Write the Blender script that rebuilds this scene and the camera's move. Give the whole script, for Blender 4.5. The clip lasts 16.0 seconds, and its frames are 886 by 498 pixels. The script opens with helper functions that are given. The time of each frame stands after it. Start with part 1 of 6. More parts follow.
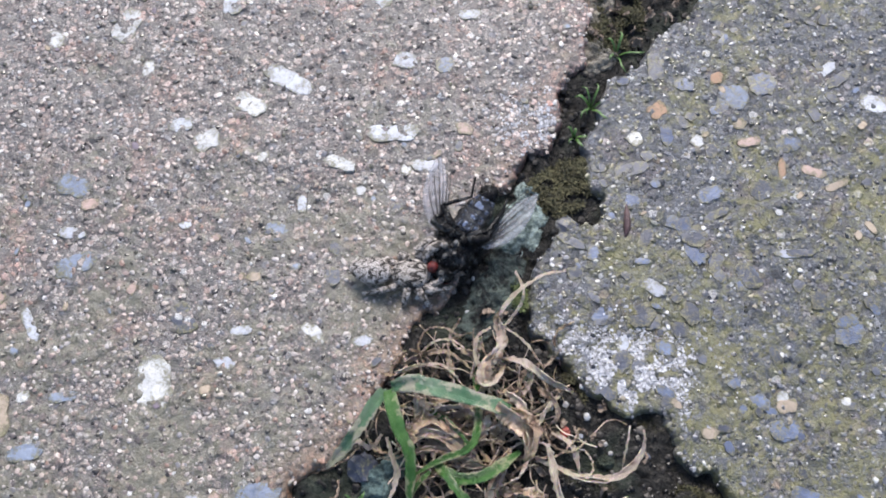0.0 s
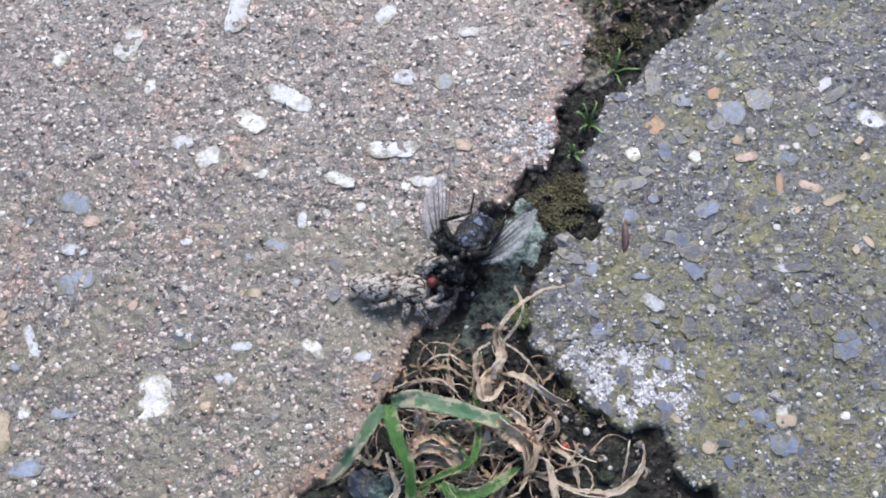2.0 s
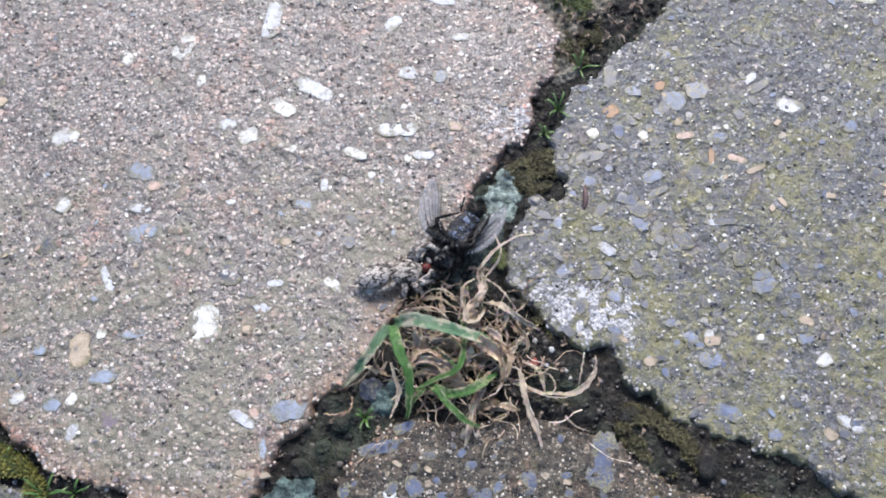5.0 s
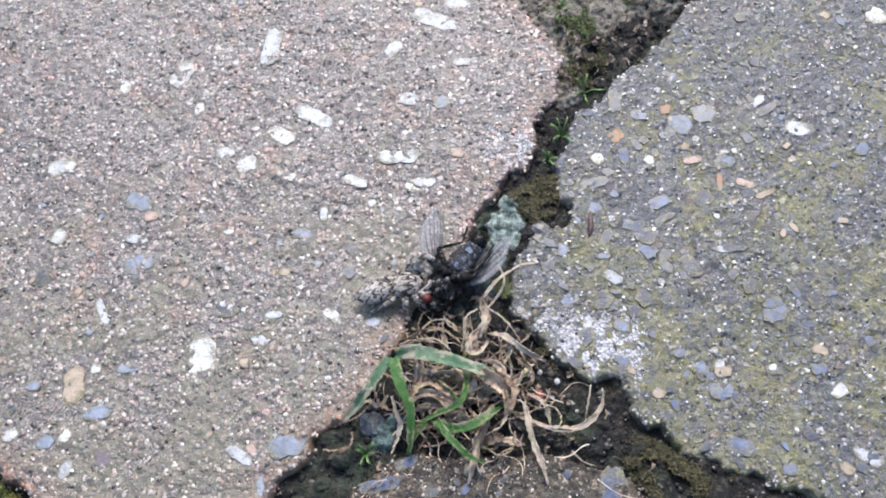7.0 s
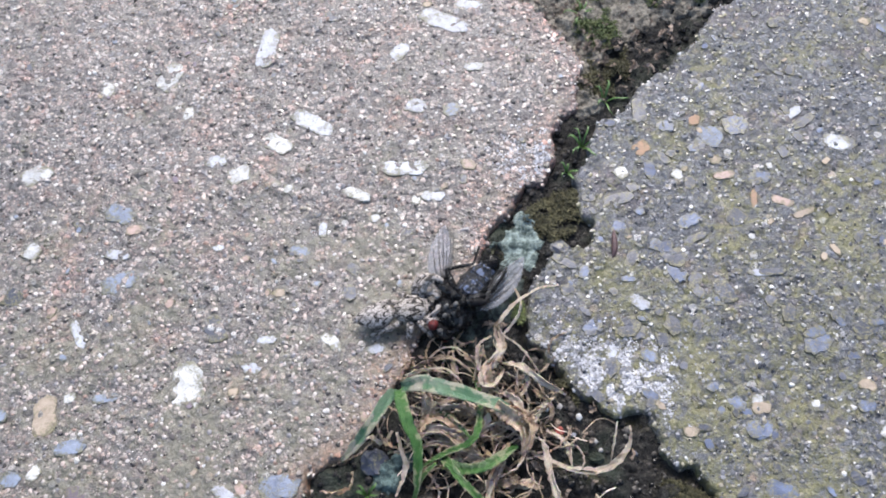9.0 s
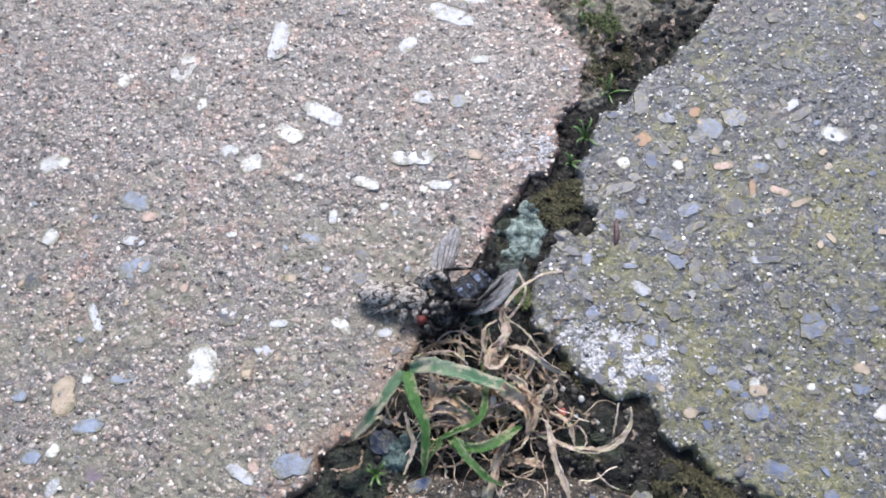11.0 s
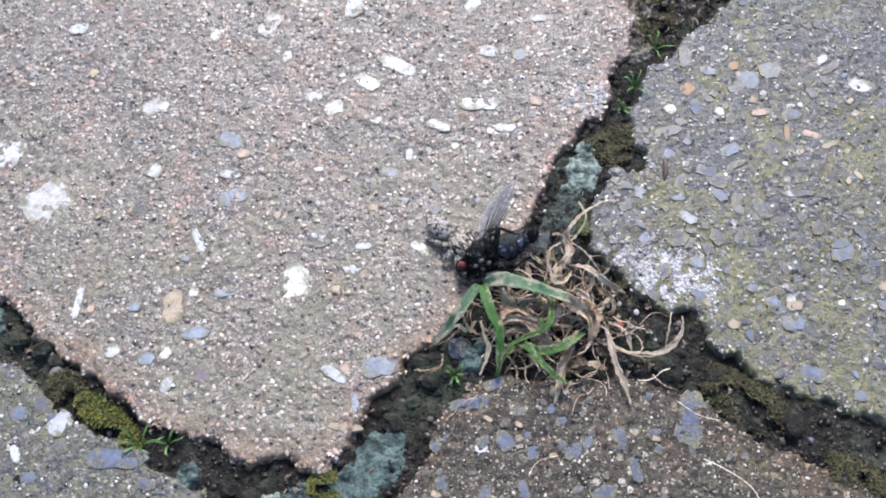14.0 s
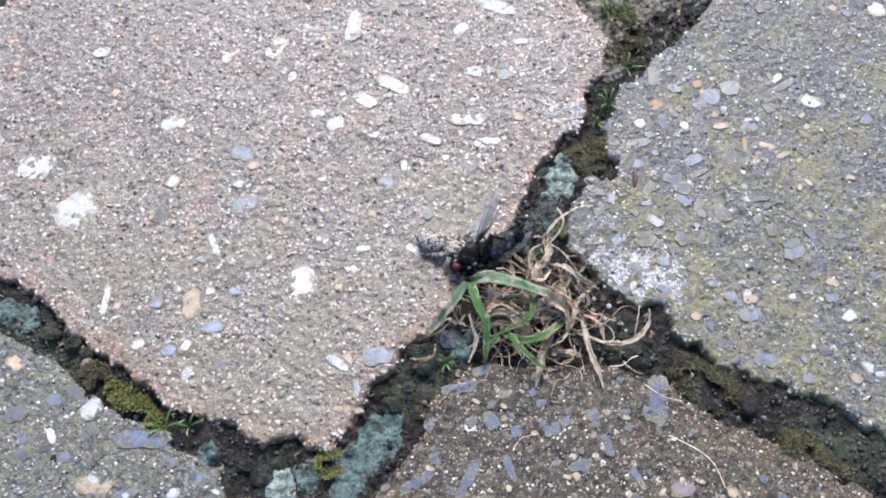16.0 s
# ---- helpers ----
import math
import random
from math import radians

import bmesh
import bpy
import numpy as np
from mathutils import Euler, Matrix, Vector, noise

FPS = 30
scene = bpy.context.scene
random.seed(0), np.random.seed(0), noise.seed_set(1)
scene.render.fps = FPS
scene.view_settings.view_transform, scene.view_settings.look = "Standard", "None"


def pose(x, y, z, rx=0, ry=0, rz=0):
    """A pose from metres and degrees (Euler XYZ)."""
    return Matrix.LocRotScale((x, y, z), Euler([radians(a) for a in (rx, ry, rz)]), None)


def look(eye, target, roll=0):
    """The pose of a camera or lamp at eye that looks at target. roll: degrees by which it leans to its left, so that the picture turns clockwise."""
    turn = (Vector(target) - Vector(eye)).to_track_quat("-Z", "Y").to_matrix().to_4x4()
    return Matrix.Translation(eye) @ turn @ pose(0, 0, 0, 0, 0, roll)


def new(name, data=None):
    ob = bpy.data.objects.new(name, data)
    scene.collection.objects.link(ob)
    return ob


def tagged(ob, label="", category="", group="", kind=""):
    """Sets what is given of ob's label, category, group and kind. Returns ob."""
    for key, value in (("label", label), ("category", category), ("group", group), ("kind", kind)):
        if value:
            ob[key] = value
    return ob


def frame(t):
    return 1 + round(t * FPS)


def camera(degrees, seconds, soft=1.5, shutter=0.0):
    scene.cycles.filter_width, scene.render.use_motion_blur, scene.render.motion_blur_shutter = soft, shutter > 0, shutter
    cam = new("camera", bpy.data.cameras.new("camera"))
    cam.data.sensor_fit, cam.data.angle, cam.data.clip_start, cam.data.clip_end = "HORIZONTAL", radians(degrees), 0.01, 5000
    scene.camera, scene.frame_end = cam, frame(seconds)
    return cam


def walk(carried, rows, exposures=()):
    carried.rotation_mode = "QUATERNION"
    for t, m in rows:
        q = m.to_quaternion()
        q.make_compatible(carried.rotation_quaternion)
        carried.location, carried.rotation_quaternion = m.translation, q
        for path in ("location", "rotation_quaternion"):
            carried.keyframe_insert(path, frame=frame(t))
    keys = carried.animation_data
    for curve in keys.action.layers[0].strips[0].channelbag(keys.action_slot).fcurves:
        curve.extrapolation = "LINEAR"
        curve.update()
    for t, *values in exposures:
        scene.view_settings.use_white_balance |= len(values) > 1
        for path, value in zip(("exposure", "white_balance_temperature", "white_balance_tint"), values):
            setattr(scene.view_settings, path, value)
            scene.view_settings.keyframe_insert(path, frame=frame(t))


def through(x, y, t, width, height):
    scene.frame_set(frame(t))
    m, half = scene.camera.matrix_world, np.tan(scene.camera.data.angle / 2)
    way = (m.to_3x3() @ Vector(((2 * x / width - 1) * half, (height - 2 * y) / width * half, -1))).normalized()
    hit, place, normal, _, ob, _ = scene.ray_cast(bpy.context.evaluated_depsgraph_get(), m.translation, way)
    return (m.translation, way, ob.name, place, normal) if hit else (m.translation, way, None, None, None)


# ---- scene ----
# ---- camera and its path (plan in millimetres, turned into metres) ----
MM = 0.001
cam = camera(52.0, 16.0, soft=1.8)
ROWS = [
    (0.0, -0.00, -0.00, 73.50, 19.79, 0.95, -0.00),
    (0.5, 0.14, -0.40, 73.81, 20.15, 0.91, 0.05),
    (1.0, -1.69, 0.06, 74.65, 20.27, 0.82, -0.12),
    (1.5, -0.90, 0.07, 74.17, 20.39, 1.02, -0.11),
    (2.0, 0.23, -0.04, 73.91, 20.70, 1.14, -0.14),
    (2.5, -0.10, 0.46, 74.28, 20.71, 1.43, -0.13),
    (3.0, 0.63, -0.96, 73.83, 20.06, 1.77, 0.11),
    (3.5, 1.54, -3.58, 75.75, 20.89, 1.50, -0.01),
    (4.0, 0.52, -7.98, 80.41, 20.91, 1.96, -0.20),
    (4.2, 1.76, -9.50, 82.42, 21.35, 2.22, -0.00),
    (6.3, 2.58, -18.69, 91.91, 24.75, 0.79, 0.32),
    (6.5, 2.50, -17.68, 92.20, 24.89, 0.73, 0.36),
    (7.0, 3.17, -13.03, 86.31, 24.53, 2.57, 0.15),
    (7.5, 2.49, -7.99, 79.86, 23.87, 2.51, 0.53),
    (8.0, 1.95, -8.64, 79.36, 24.35, 1.73, 0.25),
    (8.2, 0.63, -8.84, 78.96, 24.82, 1.82, 0.39),
    (10.3, 1.77, -9.52, 79.87, 25.59, 1.80, 0.46),
    (10.5, 1.57, -10.14, 79.79, 24.97, 1.77, 0.50),
    (11.0, 0.51, -11.06, 81.17, 25.22, 1.77, 0.68),
    (11.5, -2.41, -14.06, 81.56, 25.02, 1.53, 0.82),
    (12.0, -6.33, -15.68, 80.81, 24.71, 1.78, 1.24),
    (12.5, -7.08, -17.64, 81.53, 24.89, 1.65, 1.41),
    (13.0, -6.46, -17.78, 83.10, 25.09, 1.43, 1.11),
    (13.5, -6.42, -19.76, 84.49, 25.61, 1.38, 0.92),
    (14.0, -6.40, -23.06, 86.94, 25.85, 1.56, 1.12),
    (14.5, -7.33, -27.16, 90.85, 25.67, 1.46, 1.23),
    (15.0, -6.71, -28.48, 93.94, 26.21, 1.27, 0.99),
    (15.5, -5.68, -28.76, 95.56, 26.31, 1.32, 0.87),
    (16.0, -5.97, -28.69, 95.92, 26.55, 1.29, 0.63),
]
walk(cam, [(t, pose(x * MM, y * MM, z * MM, rx, ry, rz)) for t, x, y, z, rx, ry, rz in ROWS],
     exposures=[(0.0, 0.9), (2.5, 0.95), (4.0, 1.01), (6.5, 1.12), (8.0, 1.03), (11.0, 1.05), (12.5, 1.01), (14.5, 1.13), (16.0, 1.2)])

# ---- light: bright overcast sky, a veiled sun ----
SUN_HEIGHT, SUN_TURN = 48.0, 2.0
world = bpy.data.worlds.new("sky")
scene.world = world
world.use_nodes = True
sky = world.node_tree.nodes.new("ShaderNodeTexSky")
sky.sky_type, sky.sun_disc = "NISHITA", False
sky.sun_elevation, sky.sun_rotation = radians(SUN_HEIGHT), radians(SUN_TURN)
sky.dust_density, sky.air_density = 2.0, 1.0
back = world.node_tree.nodes["Background"]
world.node_tree.links.new(sky.outputs[0], back.inputs[0])
back.inputs[1].default_value = 0.135
sun = new("sun", bpy.data.lights.new("sun", "SUN"))
sun.data.energy, sun.data.angle, sun.data.color = 2.3, radians(22), (1.0, 0.95, 0.925)
ahead = Vector((math.sin(radians(SUN_TURN)) * math.cos(radians(SUN_HEIGHT)),
                math.cos(radians(SUN_TURN)) * math.cos(radians(SUN_HEIGHT)), math.sin(radians(SUN_HEIGHT))))
sun.matrix_world = look(ahead * 2, (0, 0, 0))


# ---- material kit ----
def node(tree, kind, props=None, **ins):
    n = tree.nodes.new("ShaderNode" + kind)
    for key, value in (props or {}).items():
        if key == "feature":
            n.feature = value
        elif key == "operation":
            n.operation = value
        elif key == "clamp":
            n.clamp = value
        elif key == "attribute_name":
            n.attribute_name = value
    for key, value in ins.items():
        sock = n.inputs[int(key[1:])] if key[0] == "i" and key[1:].isdigit() else n.inputs[key.replace("_", " ")]
        if isinstance(value, bpy.types.NodeSocket):
            tree.links.new(value, sock)
        else:
            sock.default_value = value
    return n


def rgb(r, g, b):
    return (r, g, b, 1.0)


def ramp(tree, fac, stops, hard=False):
    n = tree.nodes.new("ShaderNodeValToRGB")
    tree.links.new(fac, n.inputs[0])
    if hard:
        n.color_ramp.interpolation = "CONSTANT"
    els = n.color_ramp.elements
    while len(els) < len(stops):
        els.new(0.5)
    for e, (p, c) in zip(els, stops):
        e.position, e.color = p, (c if len(c) == 4 else rgb(*c))
    return n.outputs[0]


def mixed(tree, fac, a, b, how="MIX"):
    n = tree.nodes.new("ShaderNodeMix")
    n.data_type, n.blend_type = "RGBA", how
    for sock, value in ((n.inputs[0], fac), (n.inputs[6], a), (n.inputs[7], b)):
        if isinstance(value, bpy.types.NodeSocket):
            tree.links.new(value, sock)
        else:
            sock.default_value = value
    return n.outputs[2]


def calc(tree, how, a, b=0.0, c=0.0):
    n = tree.nodes.new("ShaderNodeMath")
    n.operation = how
    for sock, value in zip(n.inputs, (a, b, c)):
        if isinstance(value, bpy.types.NodeSocket):
            tree.links.new(value, sock)
        else:
            sock.default_value = value
    return n.outputs[0]


def noisy(tree, where, size, detail=3.0, rough=0.6, twist=0.0):
    """Noise whose blobs are about size millimetres wide."""
    return node(tree, "TexNoise", Vector=where, Scale=1 / (size * MM), Detail=detail, Roughness=rough, Distortion=twist).outputs[0]


def cells(tree, where, size, out=0, feature="F1"):
    return node(tree, "TexVoronoi", {"feature": feature}, Vector=where, Scale=1 / (size * MM)).outputs[out]


def band(tree, value, low, high):
    return node(tree, "MapRange", {"clamp": True}, Value=value, i1=low, i2=high).outputs[0]


def material(name):
    m = bpy.data.materials.new(name)
    m.use_nodes = True
    t = m.node_tree
    return m, t, t.nodes["Principled BSDF"], node(t, "NewGeometry").outputs["Position"], node(t, "TexCoord").outputs["Object"]


def finish(t, bsdf, colour, rough, height=None, depth=0.05, metal=0.0, gloss=0.5):
    for key, value in (("Base Color", colour), ("Roughness", rough), ("Metallic", metal), ("Specular IOR Level", gloss)):
        if isinstance(value, bpy.types.NodeSocket):
            t.links.new(value, bsdf.inputs[key])
        else:
            bsdf.inputs[key].default_value = value
    if height is not None:
        b = node(t, "Bump", Height=height, Strength=1.0, Distance=depth * MM)
        t.links.new(b.outputs[0], bsdf.inputs["Normal"])


def algae(t, where, colour, tint, start, full, size=9.0, strong=0.8, damp_shade=0.0, fine=0.45, patch=None):
    """A film of algae over a surface, in patches with a grain of their own, thicker towards -y to paint in shade."""
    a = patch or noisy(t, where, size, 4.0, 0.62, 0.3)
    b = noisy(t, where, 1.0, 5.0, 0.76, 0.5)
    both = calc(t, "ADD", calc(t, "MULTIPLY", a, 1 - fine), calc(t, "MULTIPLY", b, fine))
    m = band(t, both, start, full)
    # extra film towards -y: algae growth plus near-side shade painted into the colour
    if damp_shade:
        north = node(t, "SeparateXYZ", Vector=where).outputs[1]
        near_shade = calc(t, "MULTIPLY", calc(t, "SUBTRACT", 0.026, north), damp_shade)
        m = band(t, calc(t, "ADD", near_shade, both), start, full)
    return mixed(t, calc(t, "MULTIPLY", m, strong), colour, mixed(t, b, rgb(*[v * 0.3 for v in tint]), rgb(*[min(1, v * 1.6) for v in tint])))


def stone_skin(name, grains, cement, tint, film, rim_colour=None, size=0.8, relief=0.2, warm=0.65, gloss=1.0, damp_shade=0.0, strong=0.66, fine=0.55):
    """Weathered exposed concrete: flush sand grains of three sizes in cement, stains and algae."""
    m, t, bsdf, where, _ = material(name)
    n1, n2, n3 = noisy(t, where, 6.0, 5.0, 0.65), noisy(t, where, 0.45, 4.0, 0.75), noisy(t, where, 0.14, 3.0, 0.7)
    wobble = node(t, "VectorMath", {"operation": "MULTIPLY"}, i0=node(t, "TexNoise", Vector=where, Scale=1 / (0.35 * MM), Detail=2.0).outputs["Color"], i1=(0.0004, 0.0004, 0.0004))
    spot = node(t, "VectorMath", {"operation": "ADD"}, i0=where, i1=wobble.outputs[0])
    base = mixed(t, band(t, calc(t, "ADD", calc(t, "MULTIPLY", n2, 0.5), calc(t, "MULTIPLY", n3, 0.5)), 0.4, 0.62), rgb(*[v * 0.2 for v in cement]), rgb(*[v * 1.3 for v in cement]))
    height = calc(t, "MULTIPLY", n2, 0.5)
    for k, share in ((0.3, 0.34), (0.55, 0.42), (1.0, 0.55)):
        v = node(t, "TexVoronoi", Vector=spot.outputs[0], Scale=1 / (size * k * MM))
        pick = node(t, "SeparateColor", Color=v.outputs["Color"])
        round_off = band(t, v.outputs["Distance"], 0.5, 0.4)
        grain_ring = band(t, v.outputs["Distance"], 0.62, 0.5)
        on = calc(t, "MULTIPLY", round_off, band(t, pick.outputs[1], share, share + 0.02))
        there = band(t, pick.outputs[1], share, share + 0.02)
        tone = mixed(t, 1.0, ramp(t, pick.outputs[0], grains, True), ramp(t, n3, [(0.36, (0.4,) * 3), (0.6, (1.15,) * 3)]), "MULTIPLY")
        # cement darkened in a ring around each grain
        base = mixed(t, calc(t, "MULTIPLY", calc(t, "MULTIPLY", grain_ring, there), 0.75), base, mixed(t, n3, rgb(*[v * 0.12 for v in cement]), rgb(*[v * 0.5 for v in cement])))
        base = mixed(t, calc(t, "MULTIPLY", on, 0.94), base, tone)
        height = calc(t, "ADD", height, calc(t, "MULTIPLY", on, 0.28 * k))
    base = mixed(t, band(t, n1, 0.32, 0.7), mixed(t, 1.0, base, rgb(0.62, 0.6, 0.58), "MULTIPLY"), base)
    base = mixed(t, calc(t, "MULTIPLY", band(t, noisy(t, where, 4.5, 4.0, 0.6, 0.4), 0.52, 0.66), warm), base, mixed(t, 1.0, base, rgb(1.36, 0.98, 0.88), "MULTIPLY"))
    base = algae(t, where, base, tint, *film, strong=strong, damp_shade=damp_shade, fine=fine, patch=node(t, "Attribute", {"attribute_name": "film"}).outputs["Fac"])
    if rim_colour:
        rim = node(t, "Attribute", {"attribute_name": "rim"}).outputs["Fac"]
        worn = band(t, calc(t, "MULTIPLY", rim, calc(t, "ADD", noisy(t, where, 2.0, 4.0), 0.35)), 0.25, 0.75)
        base = mixed(t, calc(t, "MULTIPLY", worn, 0.9), base, mixed(t, 1.0, base, rgb(*rim_colour), "MULTIPLY"))
        base = mixed(t, calc(t, "MULTIPLY", worn, band(t, n2, 0.5, 0.42)), base, rgb(*[v * 0.2 for v in cement]))
    bsdf.inputs["Coat Weight"].default_value, bsdf.inputs["Coat Roughness"].default_value = 0.18 * gloss, 0.5
    finish(t, bsdf, base, ramp(t, n2, [(0.3, (0.28,) * 3), (0.7, (0.44,) * 3)]), calc(t, "ADD", height, calc(t, "MULTIPLY", n3, 0.5)), relief, gloss=gloss)
    return m


def grain_skin(name, stops, tint, film, gloss=0.75):
    """Loose look of single sand grains: each island takes its own mineral colour."""
    m, t, bsdf, where, _ = material(name)
    pick = node(t, "NewGeometry").outputs["Random Per Island"]
    base = ramp(t, pick, stops, True)
    n2 = noisy(t, where, 0.25, 4.0, 0.7)
    base = mixed(t, band(t, n2, 0.3, 0.75), mixed(t, 1.0, base, rgb(0.6, 0.57, 0.55), "MULTIPLY"), base)
    base = algae(t, where, base, tint, film[0] + 0.02, film[1] + 0.06, strong=0.7)
    finish(t, bsdf, base, ramp(t, pick, [(0.0, (0.24,) * 3), (1.0, (0.44,) * 3)]), n2, 0.03, gloss=gloss)
    return m


def chip_skin(name, colour, other, rough=0.5, dirt=(0.5, 0.6)):
    """A stone chip: mottled mineral with dirt worn into it, each chip a little different."""
    m, t, bsdf, where, local = material(name)
    r = node(t, "ObjectInfo").outputs["Random"]
    a, b = noisy(t, where, 1.3, 5.0, 0.65, 0.6), noisy(t, where, 0.22, 3.0, 0.7)
    base = mixed(t, band(t, a, 0.35, 0.68), rgb(*colour), rgb(*other))
    base = mixed(t, 1.0, base, ramp(t, r, [(0.0, (0.72, 0.72, 0.74)), (1.0, (1.0, 0.99, 0.97))]), "MULTIPLY")
    rim = calc(t, "MULTIPLY", calc(t, "POWER", calc(t, "MULTIPLY", node(t, "VectorMath", {"operation": "LENGTH"}, i0=node(t, "VectorMath", {"operation": "MULTIPLY"}, i0=local, i1=(1, 1, 0)).outputs[0]).outputs["Value"], 2.0), 3.0), 0.26)
    grime = band(t, calc(t, "ADD", rim, calc(t, "ADD", calc(t, "MULTIPLY", noisy(t, where, 1.1, 6.0, 0.8, 0.4), 0.75), calc(t, "MULTIPLY", b, 0.32))), *dirt)
    base = mixed(t, calc(t, "MULTIPLY", grime, 0.9), base, mixed(t, band(t, b, 0.36, 0.64), rgb(0.03, 0.029, 0.022), rgb(0.21, 0.195, 0.11)))
    finish(t, bsdf, base, rough, calc(t, "ADD", a, calc(t, "MULTIPLY", b, 0.5)), 0.09, gloss=0.45)
    return m


BROWN_GRAINS = [(0.0, (0.05, 0.043, 0.04)), (0.13, (0.12, 0.102, 0.094)), (0.28, (0.225, 0.188, 0.172)), (0.43, (0.34, 0.262, 0.235)), (0.55, (0.23, 0.225, 0.245)),
                (0.64, (0.42, 0.375, 0.35)), (0.74, (0.54, 0.45, 0.405)), (0.87, (0.58, 0.53, 0.5)), (0.945, (0.72, 0.71, 0.69)), (0.965, (0.3, 0.19, 0.15))]
GREY_GRAINS = [(0.0, (0.03, 0.031, 0.038)), (0.2, (0.105, 0.11, 0.128)), (0.4, (0.2, 0.21, 0.245)), (0.6, (0.15, 0.15, 0.1)), (0.74, (0.32, 0.325, 0.345)),
               (0.85, (0.26, 0.235, 0.175)), (0.95, (0.68, 0.68, 0.68))]
DARK_GRAINS = [(0.0, (0.016, 0.014, 0.013)), (0.25, (0.045, 0.039, 0.033)), (0.48, (0.09, 0.075, 0.058)), (0.66, (0.16, 0.13, 0.095)), (0.8, (0.33, 0.29, 0.23)), (0.93, (0.58, 0.54, 0.48))]
film_a, film_b, film_c, film_d = (0.475, 0.6), (0.47, 0.58), (0.55, 0.66), (0.47, 0.58)
# stones A and B also carry painted near-side shade in their algae film
skin_a = stone_skin("pinkish_concrete", BROWN_GRAINS, (0.17, 0.15, 0.14), (0.125, 0.118, 0.068), film_a, (1.75, 1.12, 0.96), warm=0.9, damp_shade=3.8, strong=0.66, fine=0.55)
skin_b = stone_skin("mossy_concrete", GREY_GRAINS, (0.135, 0.145, 0.17), (0.185, 0.172, 0.048), film_b, None, 0.9, 0.34, damp_shade=1.8, strong=0.68, fine=0.6)
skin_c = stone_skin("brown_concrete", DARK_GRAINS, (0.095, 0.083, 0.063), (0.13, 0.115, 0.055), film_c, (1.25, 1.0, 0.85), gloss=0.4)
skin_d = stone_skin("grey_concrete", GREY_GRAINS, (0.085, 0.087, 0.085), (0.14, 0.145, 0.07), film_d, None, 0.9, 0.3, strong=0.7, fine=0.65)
grains_a = grain_skin("brown_sand", BROWN_GRAINS, (0.15, 0.145, 0.09), film_a)
grains_b = grain_skin("grey_sand", GREY_GRAINS, (0.19, 0.175, 0.06), film_b)
grains_c = grain_skin("dark_sand", DARK_GRAINS, (0.12, 0.1, 0.045), film_c)
grains_d = grain_skin("dull_sand", GREY_GRAINS, (0.165, 0.17, 0.11), film_d)
white = chip_skin("white_quartz", (0.64, 0.64, 0.63), (0.44, 0.45, 0.46), 0.5, (0.535, 0.66))
pale = chip_skin("pale_quartzite", (0.54, 0.57, 0.63), (0.4, 0.41, 0.46), 0.5, (0.54, 0.67))
blue = chip_skin("blue_grey_slate", (0.17, 0.215, 0.33), (0.07, 0.09, 0.15), 0.35, (0.535, 0.65))
steel = chip_skin("steel_blue_stone", (0.27, 0.32, 0.42), (0.16, 0.19, 0.26), 0.45, (0.525, 0.65))
slate = chip_skin("violet_slate", (0.085, 0.115, 0.205), (0.045, 0.056, 0.1), 0.5, (0.53, 0.65))
grey = chip_skin("grey_flint", (0.135, 0.145, 0.185), (0.06, 0.066, 0.09), 0.38, (0.525, 0.65))
dark = chip_skin("dark_basalt", (0.08, 0.09, 0.125), (0.035, 0.04, 0.058), 0.35, (0.53, 0.65))
purple = chip_skin("purple_porphyry", (0.23, 0.185, 0.235), (0.15, 0.12, 0.15), 0.5, (0.54, 0.66))
tan = chip_skin("tan_sandstone", (0.47, 0.385, 0.3), (0.36, 0.29, 0.22), 0.7, (0.55, 0.67))
pink = chip_skin("pink_feldspar", (0.5, 0.36, 0.31), (0.4, 0.29, 0.25), 0.5, (0.53, 0.65))
orange = chip_skin("orange_brick_chip", (0.47, 0.29, 0.18), (0.36, 0.24, 0.17), 0.7, (0.55, 0.67))
MINERALS = (white, pale, steel, blue, slate, grey, dark, purple, tan, pink, orange)


def earth_skin():
    m, t, bsdf, where, _ = material("damp_soil")
    a, b, c = noisy(t, where, 5.0, 6.0, 0.7), noisy(t, where, 0.7, 5.0, 0.75, 0.4), noisy(t, where, 11.0, 3.0)
    base = ramp(t, b, [(0.38, (0.009, 0.009, 0.008)), (0.48, (0.02, 0.019, 0.018)), (0.58, (0.045, 0.042, 0.037)), (0.68, (0.11, 0.1, 0.088))])
    base = mixed(t, calc(t, "MULTIPLY", band(t, c, 0.5, 0.66), 0.6), base, mixed(t, b, rgb(0.03, 0.045, 0.035), rgb(0.12, 0.15, 0.1)))
    base = mixed(t, calc(t, "MULTIPLY", band(t, a, 0.58, 0.7), 0.5), base, rgb(0.075, 0.07, 0.025))
    finish(t, bsdf, base, ramp(t, a, [(0.35, (0.45,) * 3), (0.65, (0.9,) * 3)]), calc(t, "ADD", calc(t, "MULTIPLY", b, 1.5), a), 0.6, gloss=0.25)
    return m


